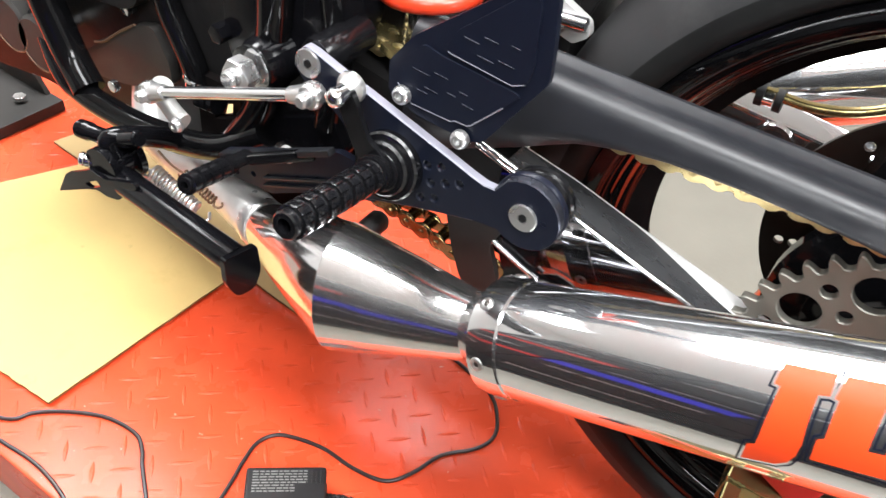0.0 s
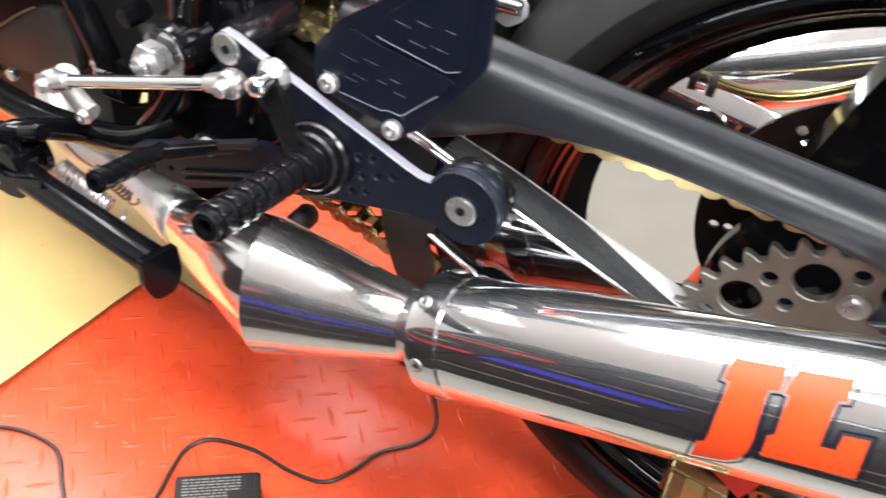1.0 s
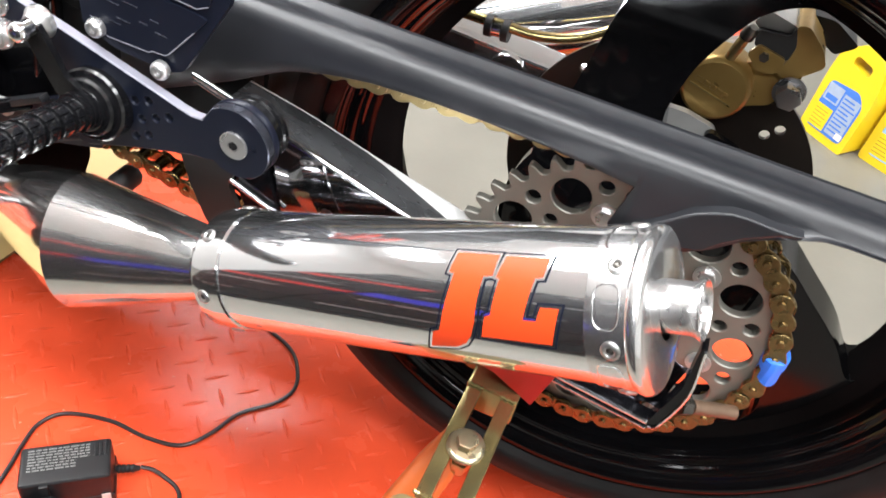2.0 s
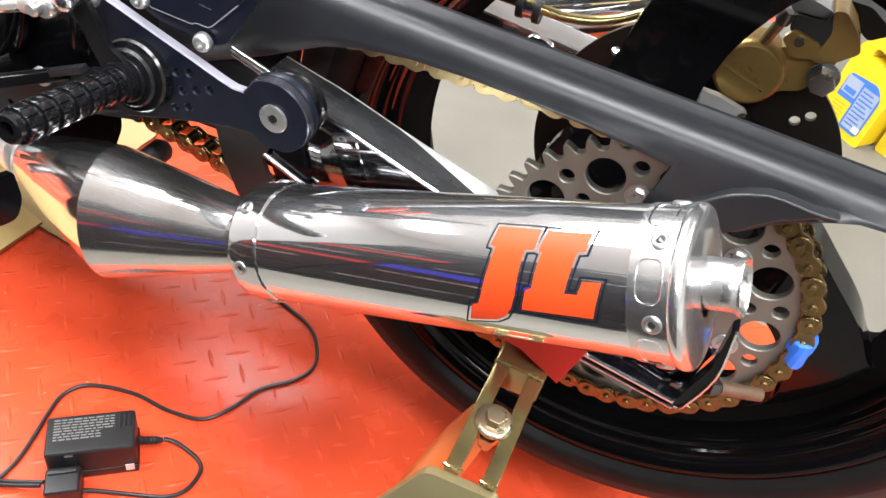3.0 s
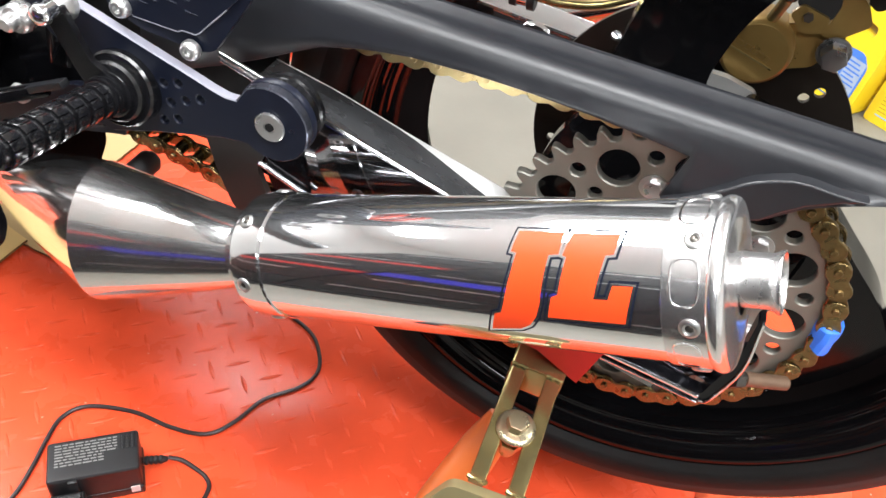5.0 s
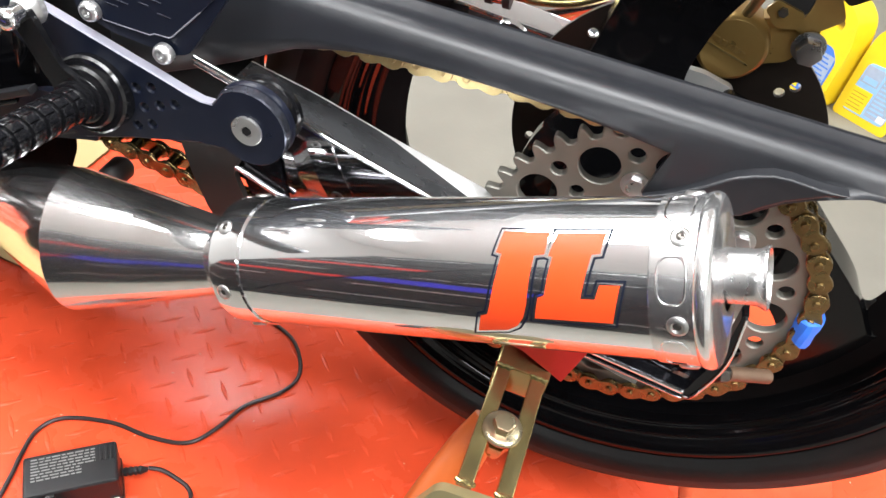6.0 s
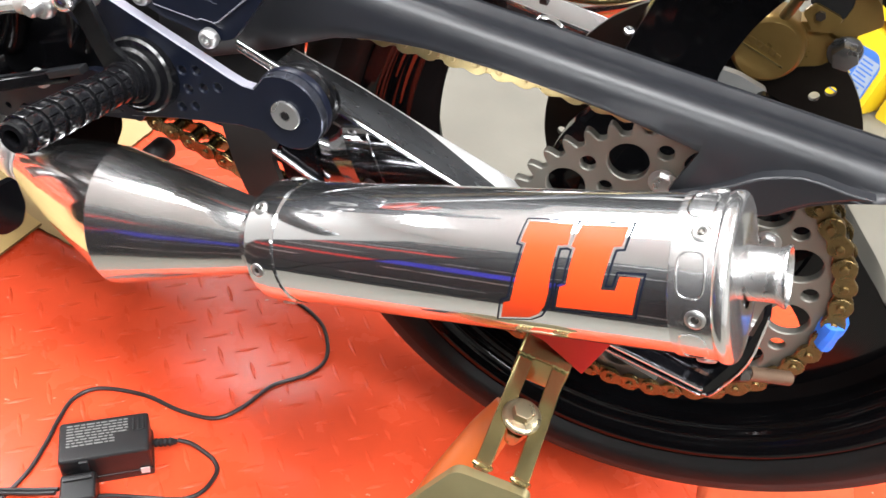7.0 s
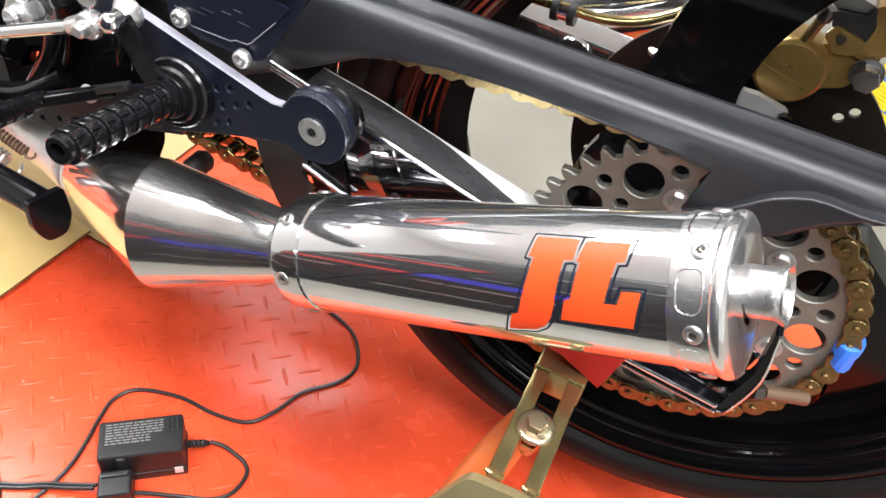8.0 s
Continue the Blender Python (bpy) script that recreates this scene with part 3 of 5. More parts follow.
part("outlet", lathe(B(), OUT, OD, [(0, 0.0134), (0.0060, 0.0133), (0.0066, 0.0128), (0.0120, 0.0127), (0.0180, 0.0127), (0.0200, 0.0129), (0.0214, 0.0134), (0.0228, 0.0143), (0.0238, 0.0147), (0.0245, 0.0146), (0.0247, 0.0140), (0.0238, 0.0131), (0.0215, 0.0122), (0.0190, 0.0119), (0.0, 0.0118)], 72), OUTLET, muffler, "short chrome outlet pipe with rolled lip")
part("bore", lathe(B(), OUT, OD, [(0.001, 0), (0.001, 0.0117)], 48), DARK, muffler)


def on_muffler(s, deg, r=0.0388):
    t = radians(deg)
    return M0 + MA * s + (MIN * math.cos(t) + MUP * math.sin(t)) * r


for s, ring in ((0.0225, 0.0398), (0.281, 0.0400)):
    for deg in (115, 172, 229, 286, 343, 58):
        p = on_muffler(s, deg, ring)
        n = (p - M0 - MA * s).normalized()
        rivet = part("rivet", lathe(B(), p - n * 0.0005, n, [(0, 0.0), (0, 0.0047), (0.0009, 0.0046), (0.0016, 0.0036), (0.0017, 0.0028), (0.0012, 0.0020), (0.0006, 0.0019), (0.0006, 0.0)], 22), RAW_ALU, muffler)
        part("rivet_core", lathe(B(), p + n * 0.0001, n, [(0.0002, 0.0018), (0.0006, 0.0012), (0.0008, 0.0)], 14), DARK_STEEL, rivet)


def wrapped(poly, r, hole=None):
    """A flat shape of (s, degrees) laid on the muffler."""
    bm = B()
    plate(bm, poly, 0.0, 1.0, [hole] if hole else [])
    top = [f for f in bm.faces if abs(f.normal.y) < 0.5 or f.calc_center_median().y > 0.5]
    bmesh.ops.delete(bm, geom=top, context="FACES")
    for v in [v for v in bm.verts if not v.link_faces]:
        bm.verts.remove(v)
    for d in range(96, 204, 4):
        g = bm.verts[:] + bm.edges[:] + bm.faces[:]
        bmesh.ops.bisect_plane(bm, geom=g, plane_co=(0, 0, d), plane_no=(0, 0, 1))
    for v in bm.verts:
        v.co = on_muffler(v.co.x, v.co.z, r)
    return bm


def grown(poly, ds, dd):
    """The shape with its edges moved outwards by ds along and dd degrees round."""
    pts = [Vector((s * 1000, d * 0.677)) for s, d in poly]
    area2 = sum(a.x * b.y - b.x * a.y for a, b in zip(pts, pts[1:] + pts[:1]))
    sg = 1 if area2 > 0 else -1
    out = []
    for k, p in enumerate(pts):
        a, b = (p - pts[k - 1]).normalized(), (pts[(k + 1) % len(pts)] - p).normalized()
        na, nb = Vector((a.y, -a.x)) * sg, Vector((b.y, -b.x)) * sg
        m = (na + nb)
        m = m / max(0.35, m.length_squared / 2)
        q = p + m * ds
        out.append((q.x / 1000, q.y / 0.677))
    return out


HOOK = [(0.1993, 112.9), (0.2224, 112.8), (0.2213, 129.1), (0.2164, 130.1), (0.2127, 164.2), (0.2100, 175.2), (0.2059, 183.3), (0.2000, 188.3), (0.1838, 191.9), (0.1879, 176.1), (0.1916, 174.4), (0.1936, 167.3), (0.1983, 143.0), (0.2002, 129.8), (0.1973, 128.8)]
ANGLE = [(0.2262, 113.2), (0.2490, 112.7), (0.2472, 127.5), (0.2435, 128.3), (0.2389, 158.1), (0.2456, 157.9), (0.2478, 148.1), (0.2570, 147.7), (0.2530, 174.3), (0.2160, 174.8), (0.2187, 159.0), (0.2219, 156.9), (0.2254, 130.8), (0.2234, 130.0)]
for poly in (HOOK, ANGLE):
    part("decal_border", wrapped(grown(poly, 2.25, 0), 0.03892), INK, muffler, "thin black decal outline")
    part("decal_gap", wrapped(grown(poly, 1.25, 0), 0.03902), CHROME, muffler)
    part("decal", wrapped(poly, 0.03912), ORANGE, muffler, "flat orange-red decal shape")
for deg in (88, 143, 200, 257):
    oval = []
    for k in range(41):  # a long slot with round ends
        c, q = math.cos(2 * math.pi * k / 40), math.sin(2 * math.pi * k / 40)
        oval.append(on_muffler(0.2785 + 0.0060 * math.copysign(abs(c) ** 0.75, c), deg + 15 * math.copysign(abs(q) ** 0.5, q), 0.0398))
    part("band_slot", sweep(B(), oval, 0.0005, 6, 1), STAINLESS, muffler)

# expansion chamber and header
chamber = sub("expansion_chamber", bike, "polished steel two-stroke expansion chamber with welded cones")
JNT, BEL, NECK = Vector((-0.2458, 0.0324, 0.2862)), Vector((-0.1272, -0.0058, 0.3169)), Vector((0.0005, -0.0104, 0.3630))
MITRE = Vector((0.9511, 0.2362, 0.1983))


def cone_rings(seg=96):
    """The rings of the two cones, which meet on a slanted mitre: joint, mitre, neck."""
    d2, u, v = basis(NECK - BEL)
    d1 = (BEL - JNT).normalized()
    u1 = (u - d1 * u.dot(d1)).normalized()
    v1 = d1.cross(u1)
    joint, mitre, neck = [], [], []
    for k in range(seg):
        c, s_ = math.cos(2 * math.pi * k / seg), math.sin(2 * math.pi * k / seg)
        wide, thin = BEL + (u * c + v * s_) * 0.0505, NECK + (u * c + v * s_) * 0.0215
        g = thin - wide
        mitre.append(wide + g * ((BEL - wide).dot(MITRE) / g.dot(MITRE)))
        joint.append(JNT + (u1 * c + v1 * s_) * 0.0208)
        neck.append(thin)
    return joint, mitre, neck


def cones(front):
    """Front or rear cone, slightly dented by hand work."""
    joint, mitre, neck = cone_rings()
    a, b = (joint, mitre) if front else (mitre, neck)
    bm, rows = B(), []
    for j in range(13):
        t = j / 12
        bulge = 0.0022 * math.sin(math.pi * t) if front else 0.0004 * math.sin(math.pi * t)
        row = []
        for p, q in zip(a, b):
            x = p.lerp(q, t)
            out = (x - JNT.lerp(BEL, t) if front else x - BEL.lerp(NECK, t)).normalized()
            dent = 0.00045 * noise.noise(x * 26) * math.sin(math.pi * t)
            row.append(bm.verts.new(x + out * (bulge + dent)))
        rows.append(row)
    n = len(a)
    for one, two in zip(rows, rows[1:]):
        for k in range(n):
            bm.faces.new((one[k], one[(k + 1) % n], two[(k + 1) % n], two[k]))
    return bm


part("front_cone", cones(True), BLUED, chamber, "polished cone, heat-stained towards the front", sharp=40)
part("rear_cone", cones(False), CHAMBER, chamber, "mirror-polished rear cone", sharp=40)
bead = cone_rings(120)[1]
bm, rings = B(), []
for k, p in enumerate(bead):
    t = (bead[(k + 1) % 120] - bead[k - 1]).normalized()
    out = (p - BEL).normalized()
    side = t.cross(out)
    r = 0.0007 + 0.0003 * abs(math.sin(k * 1.7))
    rings.append([bm.verts.new(p - out * 0.0007 + (out * math.cos(q) * 0.7 + side * math.sin(q)) * r) for q in (2 * math.pi * j / 8 for j in range(8))])
for k in range(120):
    for j in range(8):
        bm.faces.new((rings[k - 1][j], rings[k - 1][(j + 1) % 8], rings[k][(j + 1) % 8], rings[k][j]))
part("weld_bead", bm, BLUED, chamber, "ground-down weld seam", sharp=60)
hdr = [JNT + Vector((0.008, -0.003, 0.003)), JNT, Vector((-0.330, 0.060, 0.276)), Vector((-0.400, 0.075, 0.262)), Vector((-0.445, 0.086, 0.275)), Vector((-0.48, 0.12, 0.31))]
part("header_pipe", sweep(B(), hdr, [0.0225, 0.0225, 0.0225, 0.0225, 0.022, 0.022], 40), HEADER, chamber, "bright header pipe")

# the muffler of the other cylinder, on the far side of the wheel
F0, FA = Vector((0, 0.3850, 0.3656)), Vector((MA.x, -MA.y, MA.z))
farm = sub("far_muffler", bike, "matching polished muffler on the far side")
part("body", lathe(B(), F0, FA, [(0.0, 0.028), (0.012, 0.0375), (0.0145, 0.0396), (0.0355, 0.0398), (0.0365, 0.0387), (0.040, 0.0387), (0.15, 0.0387), (0.264, 0.0387), (0.268, 0.0387), (0.269, 0.0398), (0.293, 0.041), (0.2975, 0.0365), (0.291, 0.015)], 64), CHROME, farm)

for name, front in (("front_cone", True), ("rear_cone", False)):
    bm = cones(front)
    for v in bm.verts:
        v.co.y = 0.3723 - v.co.y
    part(name, bm, CHAMBER, farm)
part("header_pipe", sweep(B(), [(p[0], 0.3723 - p[1], p[2]) for p in hdr], 0.0222, 28), SATIN_STEEL, farm)

# chain guard: a rolled shell with a deep flank over the sprocket
guard_low = [(-0.16, 0.425), (-0.1, 0.428), (-0.06, 0.4475), (-0.0382, 0.459), (-0.0134, 0.4735), (0.0, 0.481), (0.0183, 0.487), (0.034, 0.4908), (0.0587, 0.4952), (0.0983, 0.498), (0.1351, 0.4986), (0.1706, 0.4978), (0.2023, 0.4957), (0.2211, 0.4944), (0.2223, 0.4634), (0.2343, 0.4594), (0.2574, 0.4609), (0.2774, 0.4679), (0.2858, 0.4781), (0.2947, 0.4862), (0.3112, 0.4966), (0.3351, 0.507), (0.62, 0.511)]


def lerp(table, x):
    for (a, u), (b, v) in zip(table, table[1:]):
        if x <= b:
            return u + (v - u) * max(0, (x - a)) / (b - a)
    return table[-1][1]


def guard_shell():
    bm = B()
    xs = [-0.13 + 0.01 * k for k in range(34)] + [0.2211, 0.2223] + [0.22 + 0.0125 * k for k in range(31)]
    xs = sorted(set(round(x, 4) for x in xs))
    xs = [x for n, x in enumerate(xs) if n == 0 or x in (0.2211, 0.2223) or (x - xs[n - 1] > 0.004 and min(abs(x - 0.2211), abs(x - 0.2223)) > 0.004)]
    rows_o, rows_i = [], []
    for x in xs:
        top, low = 0.5110 + 0.0095 * x, lerp(guard_low, x)
        deep = max(0.0, min(1.0, (x - 0.20) / 0.03))
        prof = [(0.0965, top + 0.0005), (0.0966, top + 0.0045), (0.0948, top + 0.0066), (0.0920, top + 0.0060), (0.0890, top + 0.0022), (0.0815, top + 0.0022), (0.073, top + 0.0050), (0.067, top + 0.0035),
                (0.0625, top - 0.0015), (0.0606, top - 0.0060), (0.0600, top - 0.0060 - 0.3 * (top - 0.006 - low)), (0.0592 - 0.0015 * deep, top - 0.0060 - 0.65 * (top - 0.006 - low)), (0.0582 - 0.0025 * deep, low + 0.0010), (0.0594 - 0.0025 * deep, low)]
        lean = [0.0073 if x == 0.2211 else 0.0085 * min(1.0, max(0.0, (z - low) / (0.4944 - low))) if x == 0.2223 else 0.0 for y, z in prof]
        rows_o.append([bm.verts.new((x + d, y, z)) for d, (y, z) in zip(lean, prof)])
        rows_i.append([bm.verts.new((x + lean[n], y + (0.0025 if n > 7 else 0), z - (0.0025 if n <= 8 else 0))) for n, (y, z) in enumerate(prof)])
    for rows, rev in ((rows_o, False), (rows_i, True)):
        for one, two in zip(rows, rows[1:]):
            for k in range(len(one) - 1):
                q = (one[k], one[k + 1], two[k + 1], two[k])
                bm.faces.new(q[::-1] if rev else q)
    for o, i in ((rows_o[0], rows_i[0]), (rows_o[-1], rows_i[-1]), ([r[0] for r in rows_o], [r[0] for r in rows_i]), ([r[-1] for r in rows_o], [r[-1] for r in rows_i])):
        for k in range(len(o) - 1):
            bm.faces.new((o[k], o[k + 1], i[k + 1], i[k]))
    return bm


part("chain_guard", guard_shell(), SATIN, bike, "satin black rolled chain guard", sharp=80)

# the lower flange stands proud of the flank under a rounded shoulder
shoulder = [(0.2223, 0.4640), (0.2345, 0.4709), (0.2436, 0.4775), (0.2532, 0.4855), (0.2600, 0.4921), (0.2647, 0.4959), (0.2734, 0.5008), (0.2824, 0.5046), (0.2912, 0.5056), (0.3070, 0.5052), (0.3225, 0.5062)]
foot = [(x, lerp(guard_low, x) + 0.0050) for x in (0.3112, 0.2947, 0.2858, 0.2774, 0.2680, 0.2574, 0.2460)]
part("guard_flange", plate(B(), shoulder + foot, 0.0522, 0.0620), SATIN, bike, "proud lower flange of the guard", bevel=0.0018, seg=3, sharp=50)

# swingarm: polished box beam
arm = sub("swingarm", bike, "polished aluminium box-section swingarm")


def swing_beam():
    """Box beam with rounded upper edges and a chamfer that widens to the rear."""
    bm, rings = B(), []
    for k in range(25):
        x = -0.045 + 0.32 * k / 24
        top = 0.4298 - 0.2543 * x
        low = 0.362 - 0.20 * x
        far = 0.0945 - 0.02 * max(0, -x) / 0.2
        c = 0.0012 + 0.014 * max(0, min(1, (x - 0.055) / 0.07))
        prof = [(0.0548, low), (0.0600, top - 0.0026), (0.0604, top - 0.0018), (0.0616, top - 0.0004), (0.0625, top), (far - c, top), (far - c * 0.5, top + c * 0.06), (far, top + c * 0.14), (far, low)]
        rings.append([bm.verts.new((x, y, z)) for y, z in prof])
    for one, two in zip(rings, rings[1:]):
        for j in range(8):
            bm.faces.new((one[j], one[(j + 1) % 8], two[(j + 1) % 8], two[j]))
    bm.faces.new(rings[0])
    bm.faces.new(rings[-1][::-1])
    return bm


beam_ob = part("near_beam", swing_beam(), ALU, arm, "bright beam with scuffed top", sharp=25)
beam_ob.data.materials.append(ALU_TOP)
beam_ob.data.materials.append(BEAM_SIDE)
beam_ob.data.materials.append(LIT_EDGE)
# one alloy toned by facing: top darkened, far edge whitened as its highlight
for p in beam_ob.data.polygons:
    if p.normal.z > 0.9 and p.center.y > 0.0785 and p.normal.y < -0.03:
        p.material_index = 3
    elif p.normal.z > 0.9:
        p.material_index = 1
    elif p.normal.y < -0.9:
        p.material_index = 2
part("far_beam", plate(B(), [(-0.20, 0.452), (0.0, 0.4375), (0.275, 0.4260), (0.30, 0.41), (0.30, 0.36), (0.0, 0.372), (-0.20, 0.40)], 0.275, 0.315), CHROME, arm, bevel=0.004, seg=3)
part("pivot_end", plate(B(), rounded([(-0.20, 0.40), (-0.20, 0.468), (-0.06, 0.446), (-0.046, 0.436), (-0.046, 0.375), (-0.12, 0.37)], 0.006), 0.064, 0.098), DARK, arm, "dark pivot end", bevel=0.003)
part("inner_fender", plate(B(), rounded([(-0.22, 0.34), (-0.072, 0.36), (-0.070, 0.44), (-0.050, 0.50), (-0.03, 0.56), (-0.22, 0.56)], 0.01), 0.150, 0.158), DARK, arm, "matt black inner fender", bevel=0.002)
part("axle_block", plate(B(), rounded([(0.19, 0.40), (0.30, 0.40), (0.31, 0.36), (0.20, 0.35)], 0.01), 0.090, 0.112), CHROME, arm, bevel=0.002)


# ---- rearset bracket, pedals and linkage ----
def lit_edged(name, bm, face, side, parent, label="", bevel=0.0):
    """A plate whose upward rim faces are coloured pale as an edge highlight."""
    ob = part(name, bm, face, parent, label, bevel, 1)
    ob.data.materials.append(side)
    ob.data.materials.append(BOSS_EDGE)
    for p in ob.data.polygons:
        inside = -0.082 < p.center.x < -0.040 and 0.428 < p.center.z < 0.4675 and p.center.z < 0.4628 - 0.26 * (p.center.x + 0.05)
        if abs(p.normal.y) < 0.9 and p.normal.z > -0.05 and p.center.x < -0.0245 and not inside:
            p.material_index = 1
        elif abs(p.normal.y) < 0.9 and p.center.x >= -0.0245 and math.hypot(p.center.x, p.center.z - 0.4585) > 0.02:
            p.material_index = 2
    return ob


rearset = sub("rearset", bike, "navy-black anodised rearset bracket, its edge highlight put in as colour")
arm_line = [(-0.179, 0.487), (-0.177, 0.497), (-0.170, 0.5045), (-0.162, 0.5035), (-0.142, 0.4975), (-0.115, 0.4905), (-0.088, 0.483), (-0.057, 0.4745), (-0.038, 0.4690), (-0.029, 0.4670), (-0.0215, 0.4675)]
boss = [(0.0 + 0.0245 * math.cos(radians(a)), 0.4585 + 0.0245 * math.sin(radians(a))) for a in range(128, -142, -15)]
under = [(-0.032, 0.4365), (-0.077, 0.4225), (-0.112, 0.4095), (-0.124, 0.4120), (-0.128, 0.4220), (-0.118, 0.4380), (-0.124, 0.4500), (-0.150, 0.4700), (-0.172, 0.4790)]
drilled = [circle(x, z, 0.0028, 12) for x, z in ((-0.070, 0.461), (-0.060, 0.4645), (-0.076, 0.445), (-0.066, 0.449), (-0.0555, 0.454), (-0.0455, 0.4585), (-0.072, 0.434), (-0.062, 0.4385))]
lit_edged("side_plate", plate(B(), arm_line + boss + under, 0.0, 0.0068, drilled), NAVY, EDGE_SHINE, rearset, bevel=0.0014)
part("boss_ring", lathe(B(), (0.0, 0.0070, 0.4585), (0, 1, 0), [(0, 0), (0, 0.0226), (0.0008, 0.0240), (0.0016, 0.0244), (0.0050, 0.0244), (0.0055, 0.0235), (0.0055, 0)], 56), NAVY, rearset)
part("spacer", lathe(B(), (0.001, 0.0130, 0.4585), (0, 1, 0), [(0, 0), (0, 0.0222), (0.0035, 0.0222), (0.0045, 0.0208), (0.0075, 0.0208), (0.0085, 0.0222), (0.0120, 0.0222), (0.0120, 0)], 48), BLACK_ANO, rearset)


def socket_screw(p, r, h, parent, label="stainless socket screw", flat=False):
    """A button-head screw, or a large flat one with a hexagon socket."""
    bm = lathe(B(), p, (0, -1, 0), [(0, 0), (0, r), (h * 0.5, r), (h * 0.85, r * 0.86), (h, r * 0.66), (h, r * 0.42), (h * 0.55, r * 0.40), (h * 0.55, 0)] if not flat
               else [(0, 0), (0, r), (h * 0.8, r), (h, r * 0.95), (h, r * 0.36), (h * 0.2, r * 0.33), (h * 0.2, 0)], 28)
    if flat:
        part("socket", turned(hexagon(B(), (0, 0, 0), (0, -1, 0), r * 0.50, h + 0.0002), pose(p[0], p[1], p[2], 0, 20, 0)), DARK, parent)
    return part("screw", bm, SATIN_STEEL, parent, label)


socket_screw((0.0005, -0.0002, 0.4582), 0.0094, 0.0016, rearset, "large flat stainless bolt head", True)
socket_screw((-0.1665, -0.0002, 0.4935), 0.0100, 0.0018, rearset, "large flat stainless bolt head", True)
socket_screw((-0.0967, 0.0062, 0.4985), 0.0060, 0.0060, rearset)
socket_screw((-0.0525, 0.0062, 0.4870), 0.0060, 0.0060, rearset)
part("arm_spacer", lathe(B(), (-0.167, 0.0072, 0.494), (0, 1, 0), [(0, 0), (0, 0.0125), (0.004, 0.0135), (0.03, 0.0135), (0.034, 0.012), (0.050, 0.012), (0.050, 0)], 32), BLACK_ANO, rearset)

# heel guard with raised borders; the embossed lettering is worn to short bars
heel_pts = [(-0.1100, 0.5160), (-0.0940, 0.5380), (-0.0460, 0.5780), (-0.0200, 0.6020), (-0.0130, 0.6000), (-0.0085, 0.5640), (-0.0065, 0.5430), (-0.0390, 0.4890), (-0.0490, 0.4850), (-0.0880, 0.4870), (-0.1090, 0.4950)]
part("heel_guard", plate(B(), rounded(heel_pts, 0.004, 4), 0.008, 0.0125), NAVY, rearset, "navy-black heel guard with raised border", bevel=0.0012, seg=3)


def ridge(pts, r, name, material, label=""):
    return part(name, sweep(B(), [(x, 0.0069, z) for x, z in pts], r, 8, 1), material, rearset, label)


for outline, r in (([(-0.1045, 0.5105), (-0.1035, 0.5040), (-0.0930, 0.4960), (-0.0915, 0.4935), (-0.0620, 0.4937), (-0.0590, 0.4955), (-0.0505, 0.4958), (-0.0475, 0.4975), (-0.0205, 0.5290), (-0.0260, 0.5305), (-0.0720, 0.5330), (-0.0860, 0.5360), (-0.1030, 0.5180)], 0.003),
                   ([(-0.0660, 0.5520), (-0.0715, 0.5410), (-0.0700, 0.5365), (-0.0270, 0.5330), (-0.0190, 0.5370), (-0.0165, 0.5470), (-0.0195, 0.5840), (-0.0250, 0.5900)], 0.004)):
    part("raised_panel", plate(B(), rounded(outline, r, 4), 0.0066, 0.0085), NAVY, rearset, bevel=0.0011, seg=3)
# thin pale wires stand in for the reflection along the panels' lower edges
ridge([(-0.0700, 0.5378), (-0.0680, 0.5370), (-0.0272, 0.5337), (-0.0200, 0.5372)], 0.0005, "edge_glint", EDGE_SHINE)
ridge([(-0.1020, 0.5040), (-0.0922, 0.4964), (-0.0908, 0.4941), (-0.0620, 0.4942), (-0.0590, 0.4960), (-0.0505, 0.4963), (-0.0478, 0.4980), (-0.0300, 0.5180)], 0.0005, "edge_glint", EDGE_SHINE)
for x, z, w in ((-0.0560, 0.5500, 0.010), (-0.0440, 0.5545, 0.009), (-0.0460, 0.5425, 0.010), (-0.0330, 0.5445, 0.010), (-0.0290, 0.5560, 0.006), (-0.0860, 0.5180, 0.012), (-0.0720, 0.5210, 0.010), (-0.0780, 0.5090, 0.009),
                (-0.0640, 0.5120, 0.006), (-0.0560, 0.5160, 0.006), (-0.0520, 0.5090, 0.008), (-0.0840, 0.5055, 0.008)):
    bm = turned(box(B(), (-w / 2, -0.0004, -0.0004), (w / 2, 0.0004, 0.0004)), pose(x, 0.0065, z, 0, 4, 0))
    part("embossed_bar", bm, RIDGE, rearset, bevel=0.0002, seg=1)

# the matching bracket on the far side
far_set = sub("far_rearset", bike, "matching navy-black bracket on the far side")
part("side_plate", plate(B(), arm_line + boss + under, 0.3655, 0.3723), NAVY, far_set, bevel=0.0009)
part("heel_guard", plate(B(), rounded(heel_pts, 0.004, 4), 0.3598, 0.3643), NAVY, far_set, bevel=0.0012)

# footpeg on its turned collar
peg = sub("footpeg", bike, "black knurled aluminium footpeg")
PA, PB = Vector((-0.0947, -0.0209, 0.4541)), Vector((-0.0905, -0.1085, 0.4705))
pd = (PB - PA).normalized()
